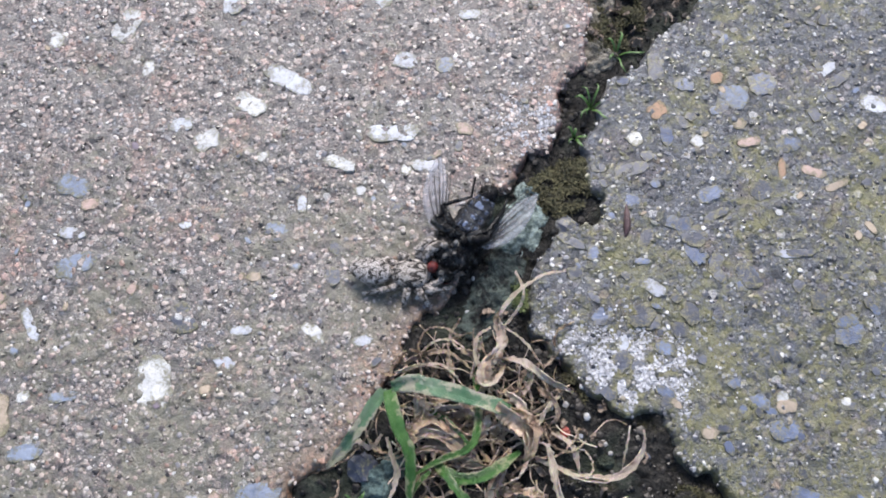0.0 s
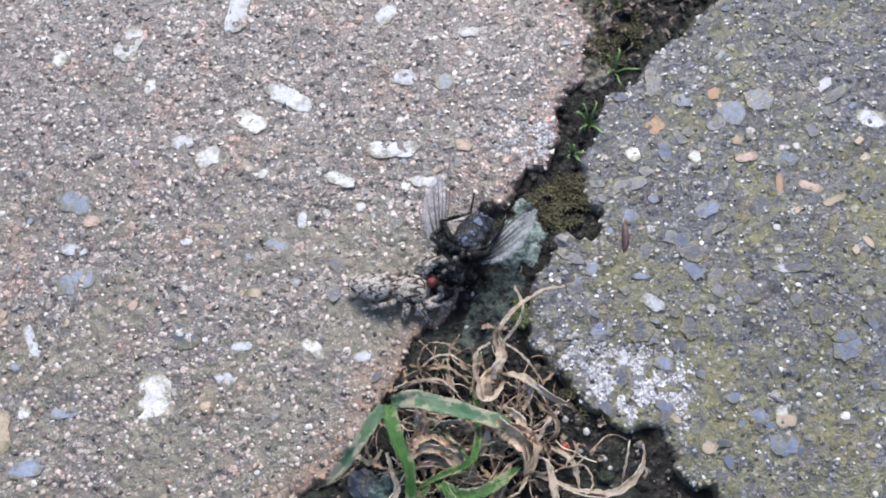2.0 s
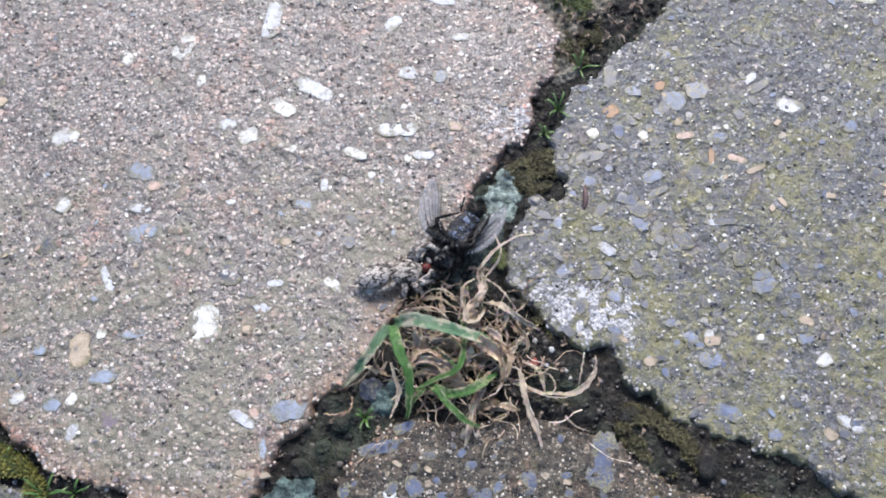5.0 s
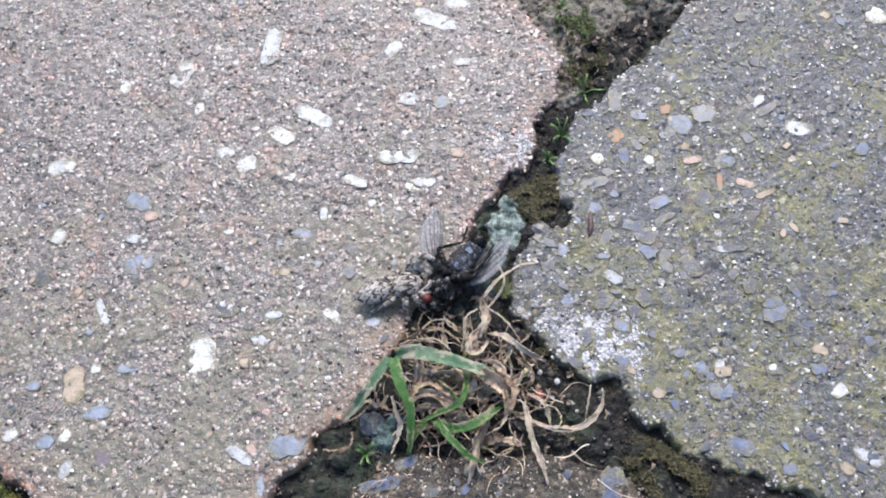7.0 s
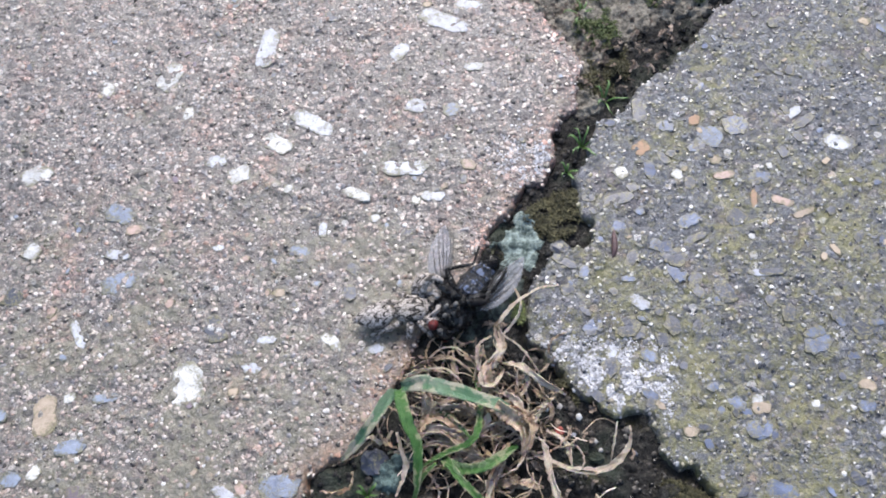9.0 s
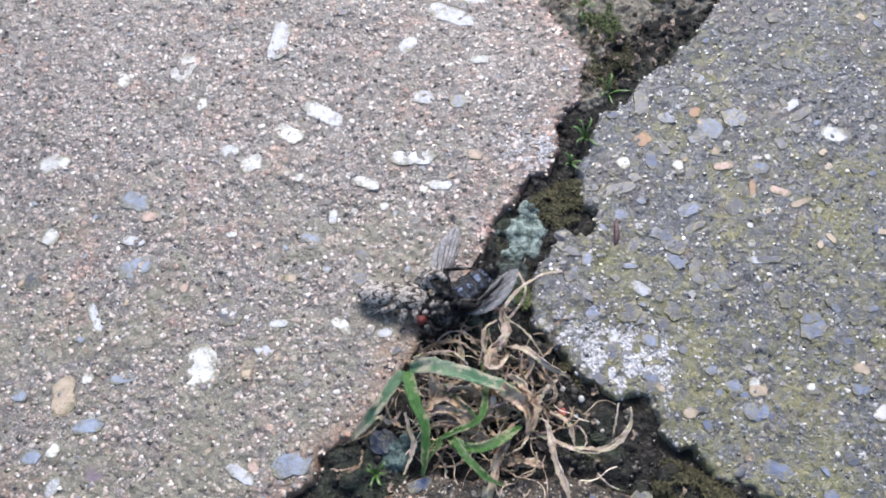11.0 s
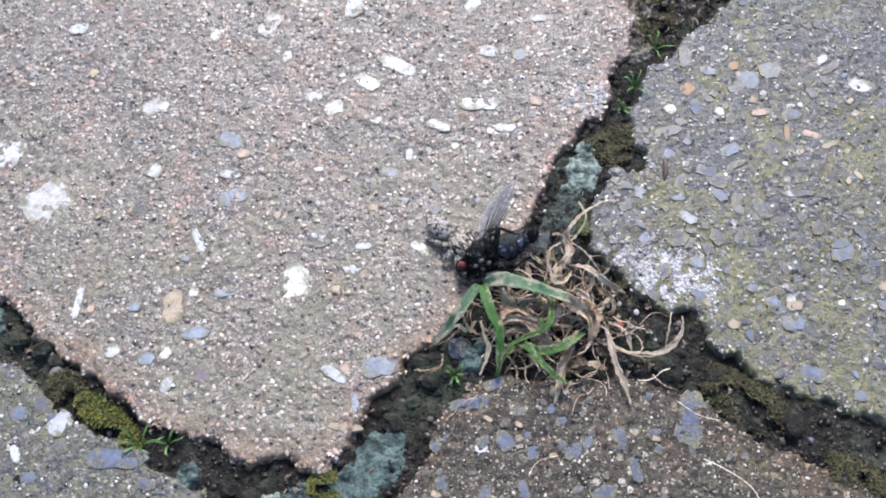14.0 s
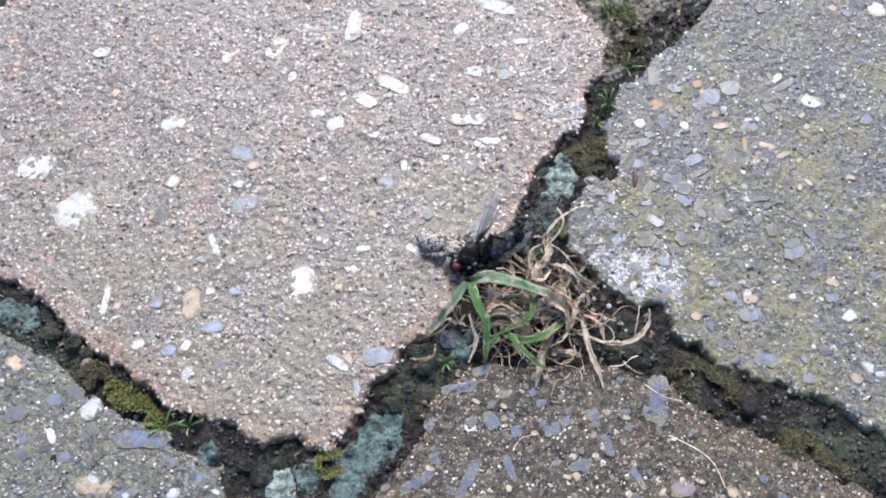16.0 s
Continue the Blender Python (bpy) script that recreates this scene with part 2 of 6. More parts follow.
def plain_skin(name, colour, other, size=0.5, rough=0.6, depth=0.05, metal=0.0, gloss=0.5, sheen=0.0, through=0.0, own=0.0):
    """Two tones in mottles of a size in millimetres, with relief; own: how far single objects or islands differ."""
    m, t, bsdf, where, local = material(name)
    a, b = noisy(t, local, size, 5.0, 0.65, 0.3), noisy(t, local, size * 0.22, 3.0, 0.7)
    base = mixed(t, band(t, calc(t, "ADD", calc(t, "MULTIPLY", a, 0.7), calc(t, "MULTIPLY", b, 0.3)), 0.42, 0.58), rgb(*colour), rgb(*other))
    if own:
        r = node(t, "NewGeometry").outputs["Random Per Island"]
        base = mixed(t, 1.0, base, ramp(t, r, [(0.0, (1 - own,) * 3), (1.0, (1, 1, 1))]), "MULTIPLY")
    finish(t, bsdf, base, rough, calc(t, "ADD", a, b), depth, metal, gloss)
    if through:
        bsdf.inputs["Transmission Weight"].default_value = 0.0
        bsdf.inputs["Subsurface Weight"].default_value = through
        bsdf.inputs["Subsurface Radius"].default_value = (0.0006, 0.0008, 0.0003)
    if sheen:
        bsdf.inputs["Sheen Weight"].default_value = sheen
    return m


soil = earth_skin()
crumb_skin = grain_skin("soil_crumbs", [(0.0, (0.01, 0.0095, 0.009)), (0.45, (0.022, 0.02, 0.019)), (0.75, (0.05, 0.045, 0.04)), (0.972, (0.12, 0.11, 0.1)), (0.993, (0.42, 0.41, 0.4))], (0.06, 0.065, 0.03), (0.6, 0.8), 0.25)
moss_olive = plain_skin("olive_moss", (0.04, 0.037, 0.015), (0.12, 0.11, 0.05), 0.8, 0.8, 0.05, own=0.5)
moss_yellow = plain_skin("yellow_moss", (0.24, 0.22, 0.045), (0.06, 0.09, 0.022), 0.8, 0.75, 0.05, own=0.5)
moss_green = plain_skin("green_moss", (0.06, 0.09, 0.025), (0.15, 0.18, 0.06), 0.8, 0.75, 0.05, own=0.5)
lichen_teal = plain_skin("teal_lichen", (0.3, 0.37, 0.345), (0.055, 0.08, 0.07), 1.3, 0.85, 0.4)
lichen_dull = plain_skin("dull_green_lichen", (0.02, 0.035, 0.035), (0.11, 0.165, 0.155), 1.3, 0.85, 0.3)
film_green = plain_skin("dark_algae", (0.008, 0.01, 0.009), (0.085, 0.11, 0.095), 1.4, 0.8, 0.6)
crust_white = plain_skin("white_crust_lichen", (0.72, 0.72, 0.74), (0.4, 0.4, 0.43), 0.4, 0.8, 0.05, own=0.65)
sprout_green = plain_skin("sprout_green", (0.045, 0.105, 0.02), (0.085, 0.165, 0.04), 1.0, 0.4, 0.03)
fragment_red = plain_skin("red_clay", (0.3, 0.045, 0.03), (0.18, 0.05, 0.04), 0.5, 0.6, 0.05)
silt_skin = plain_skin("dry_silt", (0.075, 0.068, 0.055), (0.27, 0.245, 0.2), 0.9, 0.9, 0.3)
litter_skin = plain_skin("plant_litter", (0.2, 0.14, 0.1), (0.42, 0.33, 0.26), 0.8, 0.7, 0.05, own=0.6)
husk_brown = plain_skin("dark_husk", (0.05, 0.025, 0.028), (0.1, 0.055, 0.055), 0.4, 0.5, 0.05)


def blade_skin(name, edge, middle, worn, amount):
    """A grass blade: fine veins along it, paler middle, brown bitten places."""
    m, t, bsdf, where, local = material(name)
    uv = node(t, "TexCoord").outputs["UV"]
    axis = node(t, "SeparateXYZ", Vector=uv)
    across, along = axis.outputs[0], axis.outputs[1]
    veins = calc(t, "SINE", calc(t, "MULTIPLY", across, 130.0))
    a = noisy(t, where, 1.6, 5.0, 0.65)
    b = noisy(t, where, 0.3, 4.0, 0.7)
    base = mixed(t, band(t, a, 0.35, 0.68), rgb(*edge), rgb(*middle))
    base = mixed(t, calc(t, "MULTIPLY", calc(t, "ADD", veins, 1.0), 0.07), base, rgb(*[v * 0.45 for v in edge]))
    gone = band(t, calc(t, "ADD", noisy(t, where, 2.3, 6.0, 0.7), calc(t, "MULTIPLY", calc(t, "ABSOLUTE", calc(t, "SUBTRACT", across, 0.5)), 0.22)), amount, amount + 0.07)
    base = mixed(t, calc(t, "MULTIPLY", gone, 0.85), base, mixed(t, b, rgb(*[v * 0.55 for v in worn]), rgb(*worn)))
    finish(t, bsdf, base, 0.34, calc(t, "ADD", calc(t, "MULTIPLY", veins, 0.3), b), 0.07, gloss=0.6)
    bsdf.inputs["Subsurface Weight"].default_value = 0.25
    bsdf.inputs["Subsurface Radius"].default_value = (0.0004, 0.0006, 0.0002)
    return m


green_skin = blade_skin("grass_green", (0.042, 0.135, 0.028), (0.125, 0.255, 0.075), (0.5, 0.49, 0.3), 0.575)
glaucous_skin = blade_skin("glaucous_grass", (0.055, 0.15, 0.075), (0.165, 0.27, 0.165), (0.58, 0.53, 0.4), 0.53)
dry_skin = blade_skin("withered_straw", (0.6, 0.475, 0.37), (0.88, 0.78, 0.64), (0.36, 0.23, 0.14), 0.64)
# darker copy for straw and dead leaves inside the tuft, shade put into the colour
shaded_dead_skin = blade_skin("shaded_dead_straw", (0.4, 0.29, 0.2), (0.66, 0.53, 0.4), (0.16, 0.105, 0.07), 0.58)
brown_skin = blade_skin("brown_leaf", (0.56, 0.39, 0.26), (0.8, 0.64, 0.47), (0.26, 0.155, 0.1), 0.6)


# ---- shape kit ----
def mesh_of(name, verts, faces, mat, smooth=True, uvs=None):
    """A mesh from millimetres; faces is a list of index tuples, or of integer arrays with a row for each face."""
    me = bpy.data.meshes.new(name)
    verts = np.asarray(verts, np.float32) * MM
    if isinstance(faces[0], np.ndarray):
        sizes = np.concatenate([np.full(len(f), f.shape[1], np.int32) for f in faces])
        corners = np.concatenate([f.ravel() for f in faces]).astype(np.int32)
    else:
        sizes = np.array([len(f) for f in faces], np.int32)
        corners = np.array([i for f in faces for i in f], np.int32)
    me.vertices.add(len(verts))
    me.vertices.foreach_set("co", verts.ravel())
    me.loops.add(len(corners))
    me.loops.foreach_set("vertex_index", corners)
    me.polygons.add(len(sizes))
    me.polygons.foreach_set("loop_start", np.r_[0, np.cumsum(sizes)[:-1]].astype(np.int32))
    me.polygons.foreach_set("use_smooth", np.full(len(sizes), smooth))
    me.update(calc_edges=True)
    me.materials.append(mat)
    if uvs is not None:
        layer = me.uv_layers.new(name="UVMap")
        layer.data.foreach_set("uv", np.asarray(uvs, np.float32)[corners].ravel())
    return me


def part(name, me, parent, label="", at=None):
    ob = new(name, me)
    ob.parent = parent
    if at is not None:
        ob.matrix_basis = at
    return tagged(ob, label)


def thing(name, label, category, group="", kind="", at=(0, 0, 0)):
    ob = new(name)
    ob.empty_display_size = 0.002
    ob.location = Vector(at) * MM
    return tagged(ob, label, category, group, kind)


def join(pieces):
    """Several (verts, faces) as one."""
    verts, faces = [], []
    for v, f in pieces:
        n = len(verts)
        verts += list(v)
        faces += [tuple(i + n for i in face) for face in f]
    return verts, faces


def ball(rx, ry, rz, centre=(0, 0, 0), rings=10, sides=14, shape=None):
    """An ellipsoid along x; shape(u, a) scales its rings, u from -1 (rear) to 1 (front)."""
    verts, faces = [], []
    for i in range(rings + 1):
        a = math.pi * i / rings
        u, r = -math.cos(a), max(math.sin(a), 0.02)
        for j in range(sides):
            b = math.tau * j / sides
            k = shape(u, b) if shape else 1.0
            verts.append((centre[0] + rx * u, centre[1] + ry * r * k * math.cos(b), centre[2] + rz * r * k * math.sin(b)))
    for i in range(rings):
        for j in range(sides):
            faces.append((i * sides + j, i * sides + (j + 1) % sides, (i + 1) * sides + (j + 1) % sides, (i + 1) * sides + j))
    faces += [tuple(range(sides))[::-1], tuple(rings * sides + j for j in range(sides))]
    return verts, faces


def tube(path, radii, sides=7):
    """A limb through points with a radius at each."""
    path = [Vector(p) for p in path]
    verts, faces = [], []
    for i, p in enumerate(path):
        way = (path[min(i + 1, len(path) - 1)] - path[max(i - 1, 0)]).normalized()
        one = way.cross(Vector((0.13, 0.21, 0.97))).normalized()
        two = way.cross(one)
        for j in range(sides):
            b = math.tau * j / sides
            verts.append(tuple(p + radii[i] * (math.cos(b) * one + math.sin(b) * two)))
    for i in range(len(path) - 1):
        for j in range(sides):
            faces.append((i * sides + j, i * sides + (j + 1) % sides, (i + 1) * sides + (j + 1) % sides, (i + 1) * sides + j))
    n = (len(path) - 1) * sides
    faces += [tuple(range(sides))[::-1], tuple(n + j for j in range(sides))]
    return verts, faces


def smooth_path(points, steps=6):
    """Catmull-Rom through points."""
    pts = [Vector(p) for p in points]
    pts = [2 * pts[0] - pts[1]] + pts + [2 * pts[-1] - pts[-2]]
    out = []
    for i in range(1, len(pts) - 2):
        a, b, c, d = pts[i - 1:i + 3]
        for k in range(steps):
            s = k / steps
            out.append(0.5 * (2 * b + (c - a) * s + (2 * a - 5 * b + 4 * c - d) * s * s + (3 * b - a - 3 * c + d) * s ** 3))
    return out + [pts[-2]]


def lattice(seed):
    return np.random.RandomState(seed).rand(128, 128)


def blobs(x, y, size, seed):
    """Smooth value noise from 0 to 1."""
    t = lattice(seed)
    u, v = np.asarray(x) / size + 500.3, np.asarray(y) / size + 500.7
    i, j = np.floor(u).astype(int), np.floor(v).astype(int)
    a, b = u - i, v - j
    a, b = a * a * (3 - 2 * a), b * b * (3 - 2 * b)
    i, j, k, l = i % 128, j % 128, (i + 1) % 128, (j + 1) % 128
    return (t[i, j] * (1 - a) + t[k, j] * a) * (1 - b) + (t[i, l] * (1 - a) + t[k, l] * a) * b


def rugged(x, y, size, seed, octaves=4):
    total, weight = 0, 0
    for o in range(octaves):
        total, weight = total + blobs(x, y, size / 2 ** o, seed + o) * 0.55 ** o, weight + 0.55 ** o
    return total / weight - 0.5


def inside_by(x, y, outline):
    """How far points lie inside a closed outline, in millimetres (outside: minus)."""
    best, odd = np.full(x.shape, 1e9), np.zeros(x.shape, bool)
    for (ax, ay), (bx, by) in zip(outline, outline[1:] + outline[:1]):
        dx, dy = bx - ax, by - ay
        s = np.clip(((x - ax) * dx + (y - ay) * dy) / (dx * dx + dy * dy), 0, 1)
        best = np.minimum(best, np.hypot(x - ax - s * dx, y - ay - s * dy))
        cross = (ay > y) != (by > y)
        odd ^= cross & (x < dx * (y - ay) / (dy if dy else 1e-9) + ax)
    return np.where(odd, best, -best)


SOIL_LEVEL = -0.85


def soil_height(x, y):
    return SOIL_LEVEL + 1.3 * rugged(x, y, 5.0, 40) + 1.5 * rugged(x, y, 1.3, 50, 3)


# ---- the ground: one sheet of damp soil to the horizon ----
def make_ground():
    near_x, near_y = np.arange(-72, 56.1, 0.34), np.arange(-20, 68.1, 0.34)
    far = np.array([3.0, 8, 20, 50, 120, 300, 800, 2000, 6000, 20000, 60000])
    xs, ys = np.r_[near_x[0] - far[::-1], near_x, near_x[-1] + far], np.r_[near_y[0] - far[::-1], near_y, near_y[-1] + far]
    gx, gy = np.meshgrid(xs, ys, indexing="ij")
    gz = soil_height(gx, gy)
    n, k = len(xs), len(ys)
    i, j = np.meshgrid(np.arange(n - 1), np.arange(k - 1), indexing="ij")
    a = (i * k + j).ravel()
    quads = [np.stack([a, a + k, a + k + 1, a + 1], 1)]
    me = mesh_of("ground", np.stack([gx, gy, gz], -1).reshape(-1, 3), quads, soil)
    tagged(new("ground", me), "dark damp soil in the joints between paving stones", "ground", kind="structure")


make_ground()


# ---- paving stones ----
class Stone:
    """A worn paving stone: its object, and the height of its top at a place."""

    def __init__(self, label, outline, skin, seed, step=0.22, rise=0.0, edge=0.75):
        x0, x1 = min(p[0] for p in outline) - 1.5, max(p[0] for p in outline) + 1.5
        y0, y1 = min(p[1] for p in outline) - 1.5, max(p[1] for p in outline) + 1.5
        self.xs, self.ys, self.step = np.arange(x0, x1, step), np.arange(y0, y1, step), step
        gx, gy = np.meshgrid(self.xs, self.ys, indexing="ij")
        s = inside_by(gx, gy, outline) + 2.2 * rugged(gx, gy, 4.5, seed, 4) + 1.5 * rugged(gx, gy, 1.2, seed + 9, 3)
        bite = np.clip(1 - s / edge, 0, 1.25)
        self.z = rise + 1.1 * rugged(gx, gy, 22.0, seed + 20, 3) + 0.26 * rugged(gx, gy, 2.2, seed + 30, 3) + 0.36 * rugged(gx, gy, 0.6, seed + 50, 2) - 3.0 * bite ** 2.0 + 1.3 * bite * rugged(gx, gy, 0.9, seed + 70, 3)
        self.s = s
        use = s > -0.9
        index = np.full(use.shape, -1)
        index[use] = np.arange(use.sum())
        whole = use[:-1, :-1] & use[1:, :-1] & use[1:, 1:] & use[:-1, 1:]
        quads = np.stack([index[:-1, :-1], index[1:, :-1], index[1:, 1:], index[:-1, 1:]], -1)[whole]
        me = mesh_of("paving_stone", np.stack([gx, gy, self.z], -1)[use], [quads], skin)
        rim = me.attributes.new("rim", "FLOAT", "POINT")
        rim.data.foreach_set("value", np.exp(-np.clip(s[use], 0, 99) / 3.2).astype(np.float32))
        self.film = 0.5 + 0.75 * rugged(gx, gy, 5.5, seed + 80, 5)
        film = me.attributes.new("film", "FLOAT", "POINT")
        film.data.foreach_set("value", self.film[use].astype(np.float32))
        self.ob = tagged(new("paving_stone", me), label, "paving stone", "paving stones", "structure")
        self.random = random.Random(seed)
        self.chips = []

    def top(self, x, y):
        i, j = int(round((x - self.xs[0]) / self.step)), int(round((y - self.ys[0]) / self.step))
        if 0 <= i < len(self.xs) and 0 <= j < len(self.ys):
            return float(self.z[i, j]), float(self.s[i, j])
        return 0.0, -9.0


def make_chip_shapes():
    """Angular flat stone chips of unit length, a few shapes for every mineral."""
    shapes = {}
    pick = random.Random(5)
    for kind in range(7):
        n = 34
        sides = pick.randrange(5, 9)
        knots = [(math.tau * (i + pick.uniform(-0.3, 0.3)) / sides, pick.uniform(0.72, 1.05)) for i in range(sides)]
        knots = [Vector((r * math.cos(a), r * math.sin(a))) for a, r in knots]
        waves = [(m, pick.uniform(0.01, 0.1) / (m - 1) ** 0.5, pick.uniform(0, 6)) for m in (2, 3, 4, 5)]
        corner = []
        for i in range(n):
            k = i * sides / n
            spot = knots[int(k)].lerp(knots[(int(k) + 1) % sides], k % 1)
            a = math.atan2(spot.y, spot.x)
            r = spot.length + 0.4 * sum(h * math.sin(m * a + o) for m, h, o in waves) + pick.uniform(-0.08, 0.06)
            if kind > 4:
                r *= 0.84 / (abs(math.cos(a)) ** 5 + abs(math.sin(a)) ** 5) ** 0.2
            corner.append((a, min(1.05, r)))
        verts = []
        for z, k in ((-8.0, 1.0), (0.1, 0.98), (0.45, 0.93), (0.55, 0.5)):
            verts += [(500 * k * r * math.cos(a), 500 * k * r * math.sin(a), 1000 * (z + pick.uniform(-0.06, 0.06))) for a, r in corner]
        verts.append((0, 0, 600))
        faces = [(r * n + i, r * n + (i + 1) % n, (r + 1) * n + (i + 1) % n, (r + 1) * n + i) for r in range(3) for i in range(n)]
        faces += [(3 * n + i, 3 * n + (i + 1) % n, 4 * n) for i in range(n)]
        for mat in MINERALS:
            shapes[kind, mat.name] = mesh_of("chip", verts, faces, mat, False)
    return shapes


CHIP_SHAPES = make_chip_shapes()


def chip(stone, x, y, length, width, turn, mat, proud=0.07):
    """A chip of aggregate bedded in a stone, nearly flush."""
    length, width = length * 1.5, width * 1.5
    ca, sa = math.cos(radians(turn)), math.sin(radians(turn))
    rises = sorted(stone.top(x + 0.4 * (u * length * ca - v * width * sa), y + 0.4 * (u * length * sa + v * width * ca))[0] for u in (-1, -0.5, 0, 0.5, 1) for v in (-1, 0, 1))
    z = rises[10]
    if stone.top(x, y)[1] < 1.0:
        return
    stone.chips.append((x, y, length, width, turn))
    ob = new("chip", CHIP_SHAPES[stone.random.randrange(5, 7) if length > 3.2 else stone.random.randrange(7), mat.name])
    ob.parent = stone.ob
    tip = stone.random.uniform(-2, 2)
    ob.matrix_basis = pose(x * MM, y * MM, (z + proud * 0.1) * MM, tip, tip * 0.5, turn) @ Matrix.Diagonal((length * MM, width * MM, proud * MM, 1))
    return ob


def scatter_chips(stone, box, count, sizes, minerals, proud=0.09):
    r = stone.random
    while count:
        x, y = r.uniform(box[0], box[2]), r.uniform(box[1], box[3])
        if stone.top(x, y)[1] > 0.8:
            size = r.uniform(*sizes) * r.choice((0.8, 1.0, 1.3))
            chip(stone, x, y, size, size * r.uniform(0.45, 0.95), r.uniform(0, 180), r.choice(minerals), proud)
            count -= 1


def scatter_grains(stone, box, count, sizes, mat, label):
    """Sand grains standing out of the worn skin, in one mesh."""
    r = np.random.RandomState(stone.random.randrange(9999))
    x, y = r.uniform(box[0], box[2], count), r.uniform(box[1], box[3], count)
    i = np.clip(np.round((x - stone.xs[0]) / stone.step).astype(int), 0, len(stone.xs) - 1)
    j = np.clip(np.round((y - stone.ys[0]) / stone.step).astype(int), 0, len(stone.ys) - 1)
    keep = (stone.s[i, j] > -0.2) & (r.rand(count) < 1.15 - 1.6 * np.clip(stone.film[i, j] - 0.4, 0, 0.3))
    for cx, cy, length, width, turn in stone.chips:
        a = radians(turn)
        u, v = (x - cx) * math.cos(a) + (y - cy) * math.sin(a), (y - cy) * math.cos(a) - (x - cx) * math.sin(a)
        keep &= (2 * u / length) ** 2 + (2 * v / width) ** 2 > 0.2 + 0.8 * r.rand(len(x))
    x, y, z = x[keep], y[keep], stone.z[i, j][keep]
    n = len(x)
    size = sizes[0] + (sizes[1] - sizes[0]) * r.rand(n) ** 1.9
    long, turn = r.uniform(1.0, 1.5, n), r.uniform(0, math.tau, n)
    rings = []
    for k, h in ((1.0, -0.3), (0.8, 0.1)):
        for c in range(6):
            a = math.tau * c / 6
            q = r.uniform(0.65, 1.2, n) * size * 0.5 * k
            u, v = q * long * math.cos(a), q * math.sin(a)
            rings.append(np.stack([x + u * np.cos(turn) - v * np.sin(turn), y + u * np.sin(turn) + v * np.cos(turn), z + h * size * r.uniform(0.7, 1.2, n)], -1))
    rings.append(np.stack([x + r.uniform(-0.2, 0.2, n) * size, y + r.uniform(-0.2, 0.2, n) * size, z + r.uniform(0.12, 0.3, n) * size], -1))
    verts = np.stack(rings, 1).reshape(-1, 3)
    start = np.arange(0, 13 * n, 13)[:, None, None]
    sides = np.array([(c, (c + 1) % 6, 6 + (c + 1) % 6, 6 + c) for c in range(6)])
    caps = np.array([(6 + c, 6 + (c + 1) % 6, 12) for c in range(6)])
    faces = [(start + sides).reshape(-1, 4), (start + caps).reshape(-1, 3)]
    tagged(part("sand_grains", mesh_of("sand_grains", verts, faces, mat, False), stone.ob, label), kind="stuff")


stone_a = Stone("large worn pinkish-brown concrete paving stone with white chips", [
    (-88, 30), (-74, 22), (-60.5, 14.5), (-56, 12.6), (-53, 10), (-51.5, 8), (-46.3, 5.6), (-44.5, 3.7), (-39.3, -0.1), (-36, -1.8), (-31.3, -3), (-26.5, -4.1),
    (-20, -5.4), (-18.6, -3), (-17.2, -1), (-15.8, 2.4), (-13.2, 4), (-12.7, 6.5), (-10.1, 8.8), (-7.8, 11.3), (-5.3, 16), (-3.3, 18.5), (-0.8, 21.4), (1.4, 25.4),
    (2.2, 28), (3.2, 30.6), (6, 33.6), (9.1, 35.8), (10, 38.5), (10.2, 42.2), (12, 44.4), (12.8, 49.8), (11.3, 53.7), (9, 57.8), (4, 62), (-20, 74), (-45, 70), (-67, 60), (-84, 48)], skin_a, 11)
stone_b = Stone("rough grey paving stone overgrown with yellow-green algae", [
    (29.5, 59.5), (23.8, 52.5), (19.2, 48), (16.7, 44.9), (13.9, 42.6), (11.7, 37.5), (10.9, 33.9), (12.2, 31.2), (12, 29.3), (7.9, 28.4), (6.8, 26.5), (5.6, 24.2), (5.4, 21.2), (6.4, 18.6),
    (7.3, 16.8), (8.9, 15.7), (10.7, 13.6), (13.4, 12.1), (16.5, 11.8), (16.9, 8.4), (19.5, 7.2), (21, 6.2), (22, 4.1), (25.2, 2.8), (29, 2.0), (33, 0.2), (37, -2.6), (44, -6.8), (54, -11), (72, 0), (82, 28), (76, 54), (55, 62), (40, 63)], skin_b, 23, rise=0.1)
stone_c = Stone("dark brown paving stone with violet slate chips", [
    (-24, -22), (-18, -10.8), (-14.8, -8.4), (-12.6, -5), (-11, -1.5), (-9.6, 1.2), (-6.9, 4.3), (-3.6, 6.1), (1.5, 5.2), (8.5, 5.8), (12.8, 4.7), (17.2, 2.2), (22.2, -1.0), (27.2, -3.2),
    (31.2, -5.6), (36, -9), (46, -19), (40, -45), (10, -58), (-22, -48)], skin_c, 37, rise=-0.1)
stone_d = Stone("grey paving stone with slate chips beside mossy joint", [
    (-80, 15.5), (-66, 12.5), (-58, 8.3), (-53.5, 6.1), (-50, 4.2), (-46.4, 1.2), (-43.4, -1.2), (-38.4, -2.1), (-35.4, -4.8), (-31.8, -6.2), (-30.5, -8.8), (-28.8, -12.6), (-30, -30), (-52, -44), (-80, -30), (-90, -6)], skin_d, 51, rise=-0.2)
stone_e = Stone("weathered grey-brown paving stone behind the mossy joint", [
    (9, 66), (13, 61.5), (20.5, 60.5), (27, 64), (34, 68), (50, 69), (54, 90), (30, 100), (0, 92), (-12, 79)], skin_a, 67, step=0.5)


